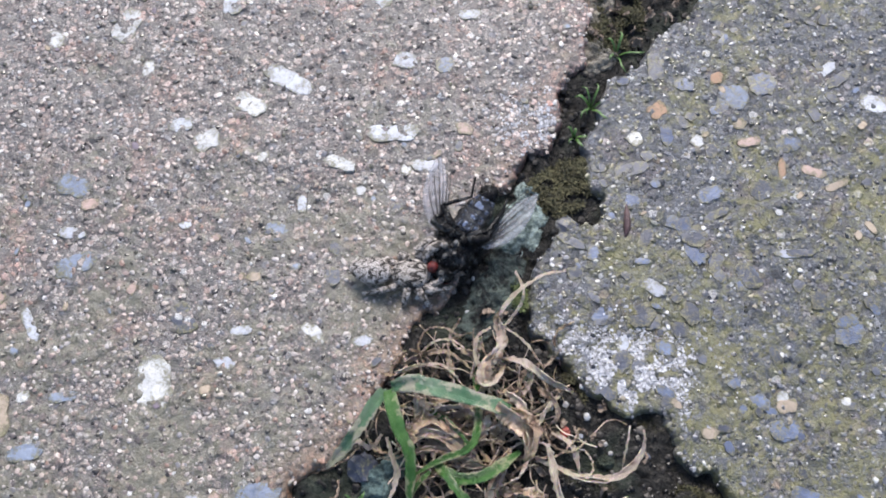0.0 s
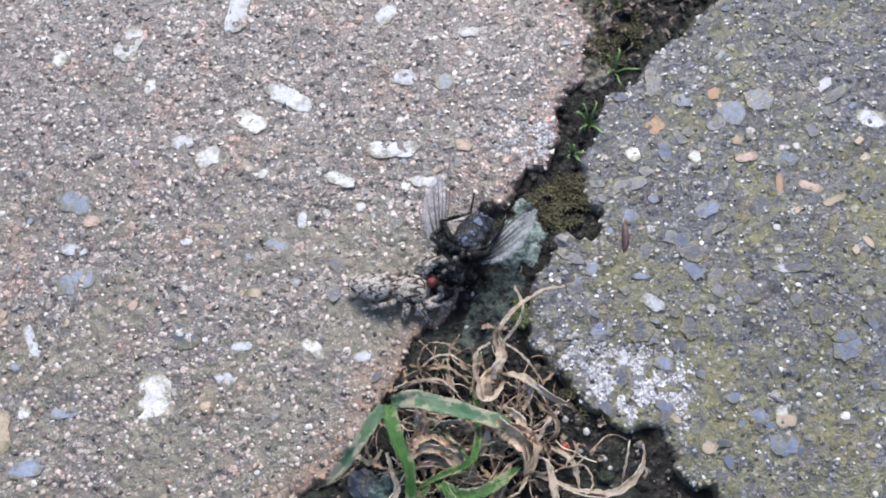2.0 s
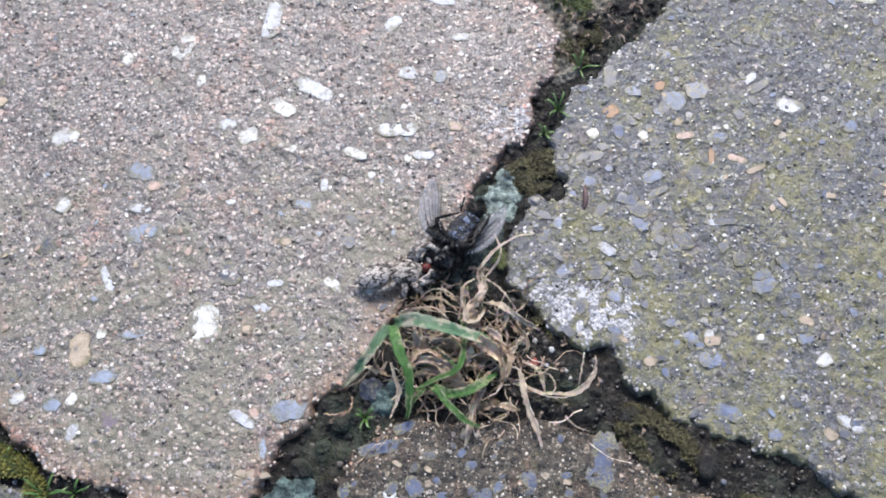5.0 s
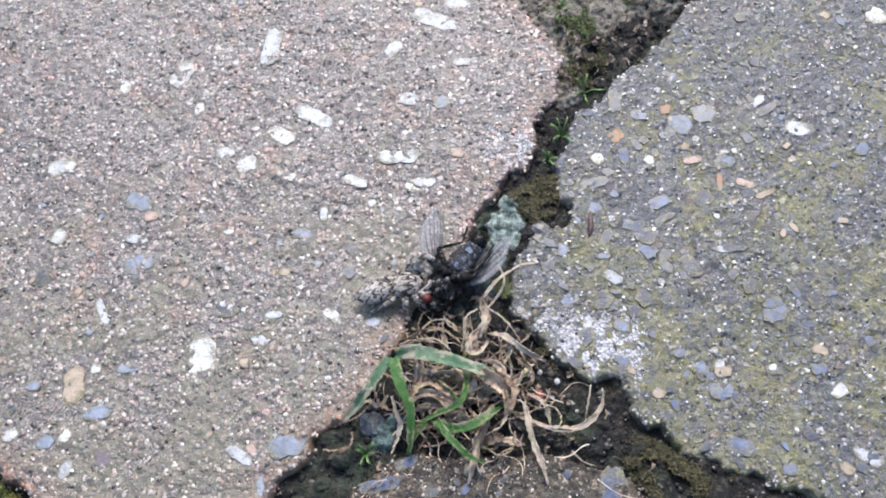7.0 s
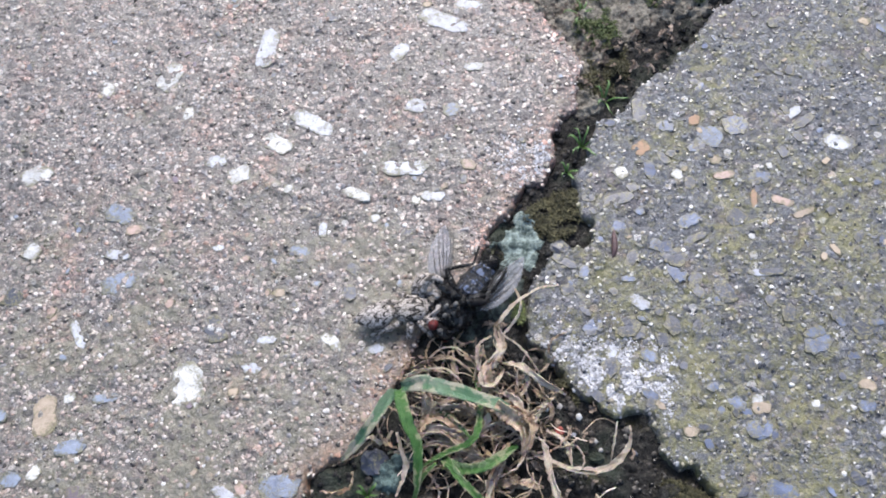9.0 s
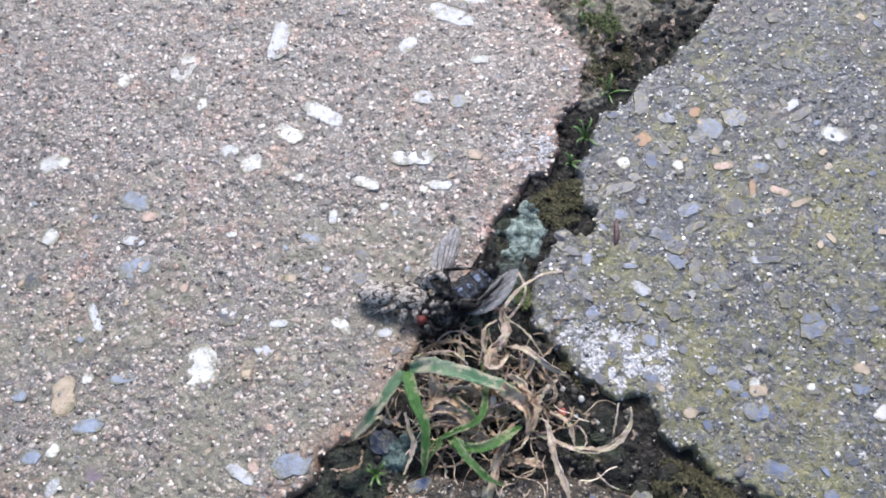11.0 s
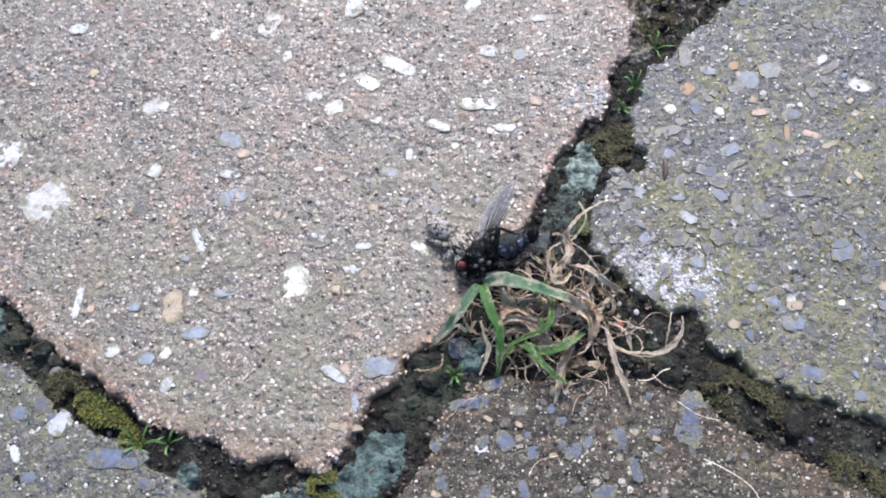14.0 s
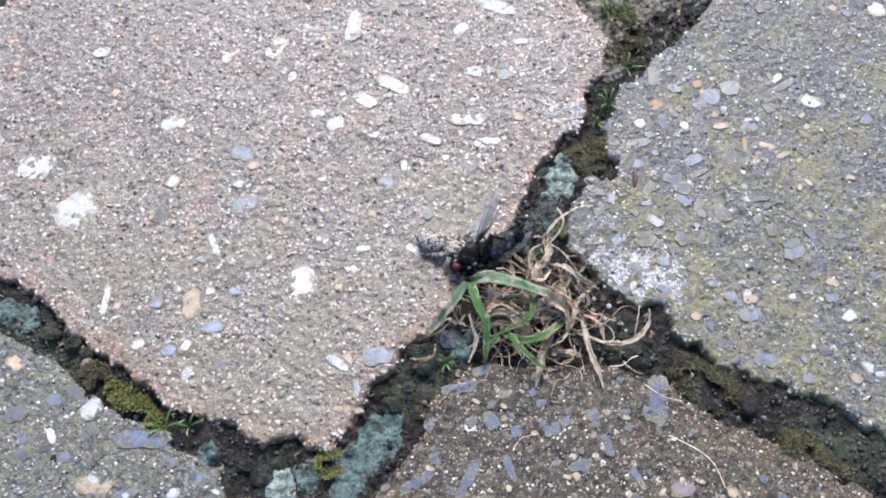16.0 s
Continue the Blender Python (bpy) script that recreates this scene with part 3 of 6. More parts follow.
# ---- moss, lichen and crumbs of the joints ----
def make_moss(cx, cy, rx, ry, turn, count, mat, label, tall=0.9):
    """A cushion of tiny moss leaves, in one mesh."""
    r = random.Random(int(cx * 31 + cy * 17) + count)
    verts, faces = [], []
    ca, sa = math.cos(radians(turn)), math.sin(radians(turn))
    for _ in range(count):
        d, a = math.sqrt(r.random()), r.uniform(0, math.tau)
        u, v = rx * d * math.cos(a), ry * d * math.sin(a)
        x, y = cx + u * ca - v * sa, cy + u * sa + v * ca
        if blobs(x, y, 1.7, 81) < 0.36:
            continue
        base = float(soil_height(x, y)) + (0.1 + 0.7 * (1 - d * d) * r.uniform(0.4, 1.1)) * tall
        tip, out = r.uniform(-0.4, 0.4), r.uniform(0.28, 0.6)
        for k in range(6):
            b = math.tau * k / 6 + tip
            lean, high, w = out * r.uniform(0.7, 1.2), r.uniform(0.1, 0.6) * tall, r.uniform(0.045, 0.1)
            ex, ey = math.cos(b), math.sin(b)
            n = len(verts)
            verts += [(x - ey * w, y + ex * w, base - 0.15), (x + ey * w, y - ex * w, base - 0.15), (x + ex * lean * 0.5 - ey * w, y + ey * lean * 0.5 + ex * w, base + high * 0.75),
                      (x + ex * lean * 0.5 + ey * w, y + ey * lean * 0.5 - ex * w, base + high * 0.8), (x + ex * lean, y + ey * lean, base + high)]
            faces += [(n, n + 1, n + 3, n + 2), (n + 2, n + 3, n + 4)]
    tagged(new("moss", mesh_of("moss", verts, faces, mat, False)), label, "moss", kind="stuff")


def make_pad(name, label, category, lobes, mat, high, kind="", holes=()):
    """A low cushion of overlapping lobes with a warty top: rows of x, y, radius."""
    x0, x1 = min(l[0] - l[2] for l in lobes) - 1, max(l[0] + l[2] for l in lobes) + 1
    y0, y1 = min(l[1] - l[2] for l in lobes) - 1, max(l[1] + l[2] for l in lobes) + 1
    xs, ys = np.arange(x0, x1, 0.11), np.arange(y0, y1, 0.11)
    gx, gy = np.meshgrid(xs, ys, indexing="ij")
    s = np.full(gx.shape, -9.0)
    for x, y, radius in lobes:
        s = np.maximum(s, 1 - np.hypot(gx - x, gy - y) / radius)
    for x, y, radius in holes:
        s = np.minimum(s, np.hypot(gx - x, gy - y) / radius - 1)
    s = s + 0.9 * rugged(gx, gy, 1.9, 90, 4) + 0.55 * rugged(gx, gy, 0.6, 93, 3)
    low = soil_height(gx, gy)
    level = np.maximum(low, SOIL_LEVEL)
    z = level + high * np.clip(s * 2.2, -0.3, 1) * (0.75 + 0.9 * rugged(gx, gy, 1.1, 95, 3)) + 0.35 * rugged(gx, gy, 0.5, 99, 2)
    use = s > -0.06
    index = np.full(use.shape, -1)
    index[use] = np.arange(use.sum())
    whole = use[:-1, :-1] & use[1:, :-1] & use[1:, 1:] & use[:-1, 1:]
    quads = np.stack([index[:-1, :-1], index[1:, :-1], index[1:, 1:], index[:-1, 1:]], -1)[whole]
    z = np.where(s < 0.05, np.minimum(z, low - 0.1), z)
    me = mesh_of(name, np.stack([gx, gy, z], -1)[use], [quads], mat)
    tagged(new(name, me), label, category, kind=kind)


def make_crust(stone, cx, cy, rx, ry, count, seed):
    """White crust lichen: flakes lying on a stone, in one mesh."""
    r = random.Random(seed)
    verts, faces = [], []
    while count:
        x, y = r.gauss(cx, rx), r.gauss(cy, ry)
        z, s = stone.top(x, y)
        if s < 1.0 or 0.6 * blobs(x, y, 0.8, seed) + 0.4 * blobs(x, y, 2.4, seed + 1) < 0.47:
            count -= 1
            continue
        n, k, size = len(verts), 8, 0.045 + 0.17 * r.random() ** 2
        radius = [size * r.uniform(0.55, 1.1) for _ in range(k)]
        for h, q in ((-0.04, 1.0), (0.025, 0.8)):
            for i in range(k):
                a = math.tau * i / k
                px, py = x + q * radius[i] * math.cos(a), y + q * radius[i] * math.sin(a)
                verts.append((px, py, stone.top(px, py)[0] + h))
        verts.append((x, y, z + 0.03))
        faces += [(n + i, n + (i + 1) % k, n + k + (i + 1) % k, n + k + i) for i in range(k)] + [(n + k + i, n + k + (i + 1) % k, n + 2 * k) for i in range(k)]
        count -= 1
    tagged(part("crust_lichen", mesh_of("crust_lichen", verts, faces, crust_white, False), stone.ob, "flaky white crust lichen"), kind="stuff")


def make_crumbs():
    """Crumbs of earth and grit lying in the joints, in one mesh."""
    r = random.Random(8)
    verts, faces = [], []
    stones = (stone_a, stone_b, stone_c, stone_d, stone_e)
    made = 0
    while made < 12000:
        x, y = r.uniform(-66, 44), r.uniform(-14, 64)
        if any(s.top(x, y)[1] > 0.7 for s in stones):
            made += 0.1
            continue
        size = 0.07 + 0.4 * r.random() ** 5
        z = float(soil_height(x, y))
        n = len(verts)
        for h, k in ((-0.3, 1.0), (0.35, 0.75)):
            for i in range(5):
                a = math.tau * i / 5
                q = k * size * r.uniform(0.7, 1.2)
                verts.append((x + q * math.cos(a), y + q * math.sin(a), z + h * size))
        verts.append((x, y, z + 0.6 * size))
        faces += [(n + i, n + (i + 1) % 5, n + 5 + (i + 1) % 5, n + 5 + i) for i in range(5)] + [(n + 5 + i, n + 5 + (i + 1) % 5, n + 10) for i in range(5)]
        made += 1
    tagged(new("soil_crumbs", mesh_of("soil_crumbs", verts, faces, crumb_skin, False)), "loose dark crumbs of soil and grit in the joints", "soil", kind="stuff")


make_crumbs()
make_moss(9.3, 32.2, 3.6, 2.4, 35, 430, moss_olive, "dark olive moss cushion in the joint", 0.65)
make_moss(14.8, 56.0, 4.0, 3.6, 0, 650, moss_green, "green moss among soil in the joint")
make_moss(25.5, 60.5, 5.5, 2.0, 15, 650, moss_green, "bright green moss along the stone edge")
make_moss(15.0, 49.5, 2.6, 4.2, -20, 420, moss_olive, "olive moss in the narrow joint")
make_moss(20.2, 3.0, 4.8, 2.3, -38, 1300, moss_olive, "olive-brown moss between two paving stones", 0.9)
make_moss(30.6, -5.0, 4.4, 1.6, -36, 500, moss_olive, "olive-brown moss in a dark joint", 0.7)
make_moss(-42.6, 0.3, 4.6, 1.4, -36, 430, moss_yellow, "yellow-green moss along the stone edge", 1.1)
make_moss(-47.0, 3.4, 2.4, 1.4, -36, 300, moss_olive, "olive moss in the earthy joint")
make_moss(-20.4, -6.0, 1.6, 1.6, 0, 260, moss_yellow, "small yellowish moss tuft in the joint", 0.8)
make_moss(9.4, 14.4, 0.9, 1.3, 30, 140, moss_olive, "tiny olive moss tuft at a stone edge", 0.7)
make_moss(5.2, 22.2, 0.6, 1.2, 20, 90, moss_green, "tiny green moss tuft at a stone edge", 0.7)
make_pad("lichen", "powdery blue-green lichen cushion in the joint", "lichen", [(5.3, 29.0, 2.0), (6.5, 31.5, 1.35), (4.7, 27.2, 1.6), (6.1, 27.6, 1.3), (7.0, 29.8, 1.2)], lichen_teal, 0.5, holes=[(3.5, 30.4, 0.9), (3.2, 28.4, 1.0)])
make_pad("lichen", "dull dark green lichen film over the joint", "lichen", [(2.9, 22.8, 2.5), (2.0, 20.2, 2.1), (4.0, 25.2, 1.9)], film_green, 0.45)
make_pad("lichen", "round blue-green lichen rosette in the joint", "lichen", [(-25.4, -9.0, 2.1)], lichen_teal, 0.35)
make_pad("lichen", "dull green lichen lobe on soil", "lichen", [(-22.7, -7.2, 1.8)], lichen_dull, 0.45)
make_pad("lichen", "dull blue-green lichen crust between two stones", "lichen", [(-15.6, -3.3, 2.5), (-17.6, -5.8, 2.2), (-13.8, -1.2, 1.2), (-18.6, -8.4, 1.8)], lichen_dull, 0.28)
make_pad("lichen", "small dull green lichen lobe beside a stone", "lichen", [(-33.5, -5.4, 1.4)], lichen_dull, 0.7)
make_pad("lichen", "dull green lichen patch in the joint", "lichen", [(-57.5, 10.8, 1.9), (-59.5, 11.6, 1.6)], lichen_dull, 0.5)
make_pad("lichen", "small blue-green lichen under the grass", "lichen", [(-6.4, 6.9, 1.5), (-5.2, 8.2, 1.0)], lichen_dull, 0.8)
make_pad("silt", "low drift of dry grey-brown silt in the joint", "soil", [(12.6, 50.5, 3.2), (13.4, 55.5, 5.0), (9.5, 60.5, 5.0), (17.0, 59.0, 5.0), (24.0, 61.0, 4.5), (31.0, 64.0, 5.0), (13.2, 46.0, 2.0)], silt_skin, 0.7, "stuff")
make_crust(stone_a, 7.2, 38.6, 2.0, 1.7, 2000, 3)
make_crust(stone_b, 14.0, 15.2, 2.9, 2.1, 7500, 4)
make_crust(stone_b, 8.2, 18.6, 1.2, 1.2, 700, 6)


# ---- the grass tuft ----
def ribbon(points, width, thick=0.07, fold=0.25, twist=0.0, ragged=0.0, seed=0, blunt=0.35, taper=0.0, crinkle=0.0):
    """A leaf blade through points: folded along its middle, tapered to its tip, with a thickness."""
    path = smooth_path(points, 6)
    r = random.Random(seed)
    n = len(path)
    if crinkle:
        path = [p + Vector((r.uniform(-1, 1), r.uniform(-1, 1), r.uniform(-1, 1))) * crinkle for p in path]
    verts, faces, uvs = [], [], []
    for i, p in enumerate(path):
        s = i / (n - 1)
        way = (path[min(i + 1, n - 1)] - path[max(i - 1, 0)]).normalized()
        side = way.cross(Vector((0, 0, 1)))
        side = side.normalized() if side.length > 0.05 else Vector((1, 0, 0))
        side = Matrix.Rotation(twist * math.sin(s * 5 + seed), 3, way) @ side
        up = side.cross(way).normalized()
        w = 0.5 * width * (min(1.0, 0.55 + 2.5 * s)) * (min(1.0, blunt + (1 - s) * 2.6)) * (1 + ragged * r.uniform(-1, 1)) * (1 - taper * s)
        for layer in (0, 1):
            for k in (-1, -0.5, 0, 0.5, 1):
                q = p + side * (w * k) + up * (fold * w * abs(k) - thick * layer + 1.2 * crinkle * math.sin(3.7 * i + 2.3 * k + seed))
                verts.append(tuple(q))
                uvs.append((0.5 + 0.5 * k, s))
    for i in range(n - 1):
        a, b = i * 10, i * 10 + 10
        faces += [(a + k, a + k + 1, b + k + 1, b + k) for k in range(4)]
        faces += [(a + 5 + k + 1, a + 5 + k, b + 5 + k, b + 5 + k + 1) for k in range(4)]
        faces += [(a, b, b + 5, a + 5), (a + 4, a + 9, b + 9, b + 4)]
    faces += [(0, 5, 6, 7, 8, 9, 4, 3, 2, 1), tuple((n - 1) * 10 + k for k in (0, 1, 2, 3, 4, 9, 8, 7, 6, 5))]
    return verts, faces, uvs


grass_tuft = thing("grass_tuft", "trampled tuft of bent green grass blades growing from the joint", "grass", at=(0, 0, 0))
straw = thing("withered_grass", "curled dry straw-coloured grass blades lying on the joint", "dry grass", at=(0, 0, 0))
COUNT = [0]


def green(points, width):
    COUNT[0] += 1
    skin = glaucous_skin if COUNT[0] < 3 else green_skin
    v, f, uv = ribbon(points, width * 0.88, 0.1, 0.6, 0.35, 0.1, COUNT[0], taper=0.45 if COUNT[0] == 3 else 0.12, crinkle=0.035)
    part("blade", mesh_of("blade", v, f, skin, True, uv), grass_tuft)


def dry(points, width):
    COUNT[0] += 1
    v, f, uv = ribbon(points, width * 0.86, 0.06, 0.6, 0.9, 0.25, COUNT[0], 0.25, crinkle=0.04)
    part("blade", mesh_of("blade", v, f, dry_skin, True, uv), straw)


green([(-5.2, 14, 2.5), (-3.6, 14.3, 2.9), (-2, 13.8, 3.1), (0.6, 13.1, 2.7), (3.4, 12.3, 2), (4.9, 12, 1.2)], 1.68)
green([(-5.6, 13.6, 2.2), (-6.3, 13.1, 2.4), (-7.8, 10.8, 2.6), (-9.1, 9.1, 1.8), (-10.3, 7.9, 1)], 1.16)
green([(-5.4, 13.8, 2.4), (-5.2, 12.5, 2.8), (-4.7, 10.7, 2.8), (-3.8, 8.9, 2.4), (-3.7, 6.3, 1.6), (-3.9, 4.8, 0.8)], 1.44)
green([(1.2, 16.2, -0.5), (1.6, 13.6, 0.9), (1.5, 11.2, 1.9), (1.2, 9.7, 2.4), (0.2, 8.9, 2), (-1.7, 8.3, 1.5), (-3.6, 7.3, 1)], 0.75)
green([(-2.7, 12.6, 0.6), (-1.9, 12.2, 1.2), (-0.8, 11.4, 1.8), (0.1, 10.5, 2), (0.8, 9.6, 2.2)], 0.50)
green([(-1.9, 8.3, 1), (-0.9, 7.5, 1.6), (0.4, 7, 2), (2.1, 7.3, 2.2), (3.8, 8.3, 2), (4.8, 9.1, 1.6)], 1.10)
green([(-1.4, 8.3, 1.2), (-0.7, 7, 2.2), (0.4, 5.6, 2.3), (1.7, 4.4, 1.8), (3.1, 4, 1)], 0.80)
green([(-2.2, 7.6, 1.6), (-3.2, 6.6, 1.4), (-4.2, 4.8, 0.8)], 0.45)
dry([(6.1, 8.8, 0.3), (7.8, 7.9, 0.6), (9.8, 7, 0.9), (11.7, 6.9, 1.2), (13.3, 7.7, 1.5), (14.3, 9.3, 1.9), (14.4, 10.6, 2.4)], 0.56)
dry([(7.8, 7.6, 0.5), (10.4, 7.2, 0.9), (12, 7.2, 1.2), (13.6, 8.4, 1.6), (14.5, 9.8, 2)], 0.54)
dry([(13.3, 10.9, 2.6), (13, 9.2, 2), (12.7, 7.8, 1)], 0.20)
dry([(7, 9.8, 0.8), (7.5, 7.7, 1.1), (7.9, 5.8, 1.1), (8.5, 3.9, 0.9), (9, 2, 0.5)], 0.78)
dry([(8.9, 23.5, 2.8), (7.1, 23, 3.1), (5.3, 21.9, 3.1), (3.9, 20.6, 2.8), (3, 19.4, 2.4), (3.3, 17.8, 1.9), (3.3, 16.6, 1.2)], 0.48)
dry([(3.3, 16.5, 1.4), (2.1, 15.8, 1.8), (1.8, 14.5, 1.9), (2.9, 14.4, 1.7), (3.7, 15.7, 1.3), (3.4, 16.5, 0.8)], 0.65)
dry([(4.8, 23.9, 1.8), (5.4, 22, 2.2), (5, 20.6, 2.3), (4.1, 19.4, 2.1), (3.4, 18.8, 1.8)], 0.32)
dry([(3.2, 19.4, 2), (5, 18.2, 1.6), (6.1, 17.2, 1), (7, 15.8, 0.6)], 0.25)
dry([(3.4, 16.5, 1.4), (5.4, 16, 1.7), (7.4, 14.8, 1.2), (9.3, 13.9, 0.4)], 0.75)
dry([(5.5, 15.9, 1.4), (5.9, 14.8, 1), (5.3, 13.8, 0.6), (4.1, 13.9, 0.4)], 0.55)
dry([(2.7, 19.1, 1.4), (1.7, 18.4, 1.4), (1.4, 17.1, 1.2), (1.7, 15.9, 0.9), (2.3, 15.5, 0.8)], 0.40)
dry([(3.8, 13.7, 1.8), (4.9, 12.8, 2.2), (5.3, 11.2, 2.1), (5.5, 9.7, 1.6), (5.2, 8, 0.8)], 1.00)
dry([(8.2, 13.6, 0.6), (7.2, 12.8, 1), (6.7, 11.9, 1.1), (6.1, 10.7, 0.8)], 0.36)
dry([(7.4, 10.8, 0.2), (8.6, 9.9, 0.4), (9.3, 9, 0.4), (9.5, 7.6, 0.3)], 0.65)
dry([(-3.4, 13.7, 2), (-3, 12.6, 1.6), (-3.2, 11.6, 1.1), (-4.1, 10.6, 0.4)], 0.70)
dry([(-4.2, 10.2, 0.6), (-2.3, 10.7, 1.4), (-0.7, 10.3, 1.6), (1.3, 9.1, 0.8)], 0.85)
dry([(-4, 9.1, 0.3), (-1.8, 9.5, 1), (0.1, 9, 1), (2.2, 8, 0.5)], 0.68)
dry([(-5.1, 15.4, 1.6), (-3.2, 16, 1.3), (-1.5, 16.1, 1), (-0, 15.2, 0.6)], 0.35)
dry([(-3.5, 16.8, 0.2), (-1.8, 18.1, 0.8), (-0.1, 18, 0.8), (1.5, 16.4, 0.3)], 0.24)
dry([(-5.2, 15.4, 0.2), (-3.5, 16.1, 0.5), (-0.9, 15.8, 0.5), (0.4, 14.5, 0.4)], 0.20)
dry([(-5.6, 10.2, 1.8), (-5.3, 8.9, 1.4), (-4.8, 7.6, 0.9), (-5, 6.3, 0.5), (-5.7, 5, 0.2)], 0.61)
dry([(3.6, 7.9, 1.4), (2.8, 6.3, 1), (2.2, 4.4, 0.7), (1.6, 2.1, 0.4)], 0.75)
dry([(3.3, 6.2, 0.2), (5, 6.2, 0.3), (6.7, 5.9, 0.2)], 1.09)
dry([(1.3, 17, 0.2), (1.9, 18.4, 0.6), (1.4, 16.5, 0.6), (1, 15.1, 0.3)], 0.48)
dry([(-3.3, 10.3, 0.8), (-1.9, 10.9, 1.3), (-0.2, 10.4, 1.4), (0.8, 10, 1)], 0.72)
dry([(2.4, 11.9, 1.6), (2, 10.8, 1.2), (1.8, 9.8, 0.6)], 0.72)
dry([(-6.1, 10.6, 0.6), (-6.9, 9.6, 0.8), (-8, 10, 0.7), (-8.9, 9.3, 0.4)], 0.45)
dry([(11.4, 5.2, 0.3), (12.4, 4.1, 0.5), (13.7, 3.7, 0.3)], 0.15)
dry([(-3.4, 13.6, 1.6), (-3.2, 12.5, 1.4), (-3.3, 11.3, 1)], 0.54)


def leaf(points, width, skin):
    """A broad withered leaf, folded and torn."""
    COUNT[0] += 1
    v, f, uv = ribbon(points, width, 0.06, 0.8, 0.9, 0.25, COUNT[0], 0.2, crinkle=0.06)
    part("leaf", mesh_of("leaf", v, f, skin, True, uv), straw)


leaf([(3.0, 12.6, 2.3), (3.9, 12.1, 2.4), (4.6, 11.3, 2.3), (5.1, 10.2, 1.9), (5.2, 8.4, 1.2)], 1.7, brown_skin)
leaf([(4.2, 12.4, 2.0), (5.4, 11.6, 2.2), (5.9, 10.3, 2.1), (5.7, 8.5, 1.5)], 1.0, brown_skin)
leaf([(-4.0, 10.5, 0.9), (-2.9, 11.1, 1.5), (-1.9, 11.2, 1.7), (-0.6, 10.6, 1.5), (0.4, 9.7, 0.9)], 0.8, brown_skin)
leaf([(-4.0, 9.7, 0.8), (-2.6, 10.2, 1.4), (-1.2, 10.0, 1.5), (0.6, 9.0, 1.1), (2.0, 8.1, 0.6)], 0.8, shaded_dead_skin)
leaf([(-3.8, 8.9, 0.4), (-2.2, 9.4, 0.9), (-0.6, 9.2, 1.0), (1.4, 8.4, 0.7), (2.8, 7.6, 0.4)], 0.9, shaded_dead_skin)
leaf([(-1.5, 11.4, 1.4), (-0.3, 10.9, 1.9), (0.4, 10.1, 1.6)], 0.9, brown_skin)
leaf([(1.8, 14.8, 1.0), (2.0, 16.0, 1.6), (3.1, 16.9, 2.0), (3.7, 18.3, 2.2), (3.3, 20.0, 2.4)], 0.9, dry_skin)
leaf([(3.0, 16.8, 1.8), (2.4, 15.8, 2.0), (2.1, 14.6, 1.4), (1.6, 13.6, 0.7)], 1.0, brown_skin)
leaf([(3.2, 6.2, 0.3), (4.4, 6.1, 0.6), (5.6, 5.8, 0.6), (7.0, 5.9, 0.2)], 0.9, shaded_dead_skin)
leaf([(-3.0, 13.3, 1.8), (-2.7, 12.3, 1.4), (-2.9, 11.2, 1.0), (-3.6, 10.2, 0.4)], 0.8, brown_skin)
leaf([(0.4, 13.0, 1.6), (0.2, 12.0, 1.2), (-0.4, 11.2, 0.9)], 0.7, shaded_dead_skin)
leaf([(4.0, 9.4, 1.4), (3.2, 7.6, 1.2), (2.7, 5.6, 0.8), (2.0, 3.0, 0.5)], 0.9, brown_skin)
leaf([(6.4, 14.4, 0.4), (7.6, 13.4, 0.9), (8.0, 12.2, 0.8), (7.2, 11.2, 0.3)], 0.5, shaded_dead_skin)
leaf([(-4.6, 16.4, 0.2), (-2.6, 17.2, 0.7), (-0.6, 17.0, 0.8), (1.2, 15.8, 0.4)], 0.4, shaded_dead_skin)


def make_straws():
    """Fine broken straws and root hairs lying among the blades."""
    r = random.Random(77)
    for i in range(90):
        x, y, a = r.gauss(1.2, 4.4), r.gauss(11.0, 3.4), r.uniform(0, math.tau)
        pts, z = [], r.uniform(-0.4, 1.0)
        for k in range(5):
            pts.append((x, y, max(z, float(soil_height(x, y)) + 0.1)))
            a += r.uniform(-0.7, 0.7)
            x, y, z = x + 0.9 * math.cos(a), y + 0.9 * math.sin(a), z + r.uniform(-0.5, 0.5)
        path = smooth_path(pts, 4)
        part("straw", mesh_of("straw", *tube(path, [(0.03 + 0.012 * (i % 3)) * (1 + 0.3 * math.sin(i + k * 0.7)) for k in range(len(path))], 5), dry_skin if i % 5 == 0 else shaded_dead_skin), straw)


make_straws()


def make_curls():
    """Curled withered leaves, nested loosely round the root of the tuft."""
    r = random.Random(21)
    for i in range(90):
        x, y = r.gauss(1.0, 3.6), r.gauss(11.2, 2.9)
        a, bend, size = r.uniform(0, math.tau), r.choice((-1, 1)) * r.uniform(0.3, 1.0), r.uniform(0.8, 1.6)
        z, pts = r.uniform(0.0, 1.0), []
        for k in range(r.randrange(4, 7)):
            pts.append((x, y, max(z, float(soil_height(x, y)) + 0.15)))
            a += bend * r.uniform(0.4, 1.2)
            x, y, z = x + size * math.cos(a), y + size * math.sin(a), z + r.uniform(-0.5, 0.45)
        v, f, uv = ribbon(pts, r.choice((0.14, 0.2, 0.3, 0.45)), 0.05, 0.4, 1.5, 0.3, 300 + i, 0.2, crinkle=0.07)
        part("blade", mesh_of("blade", v, f, (shaded_dead_skin, brown_skin, shaded_dead_skin, dry_skin)[i % 4], True, uv), straw)


make_curls()


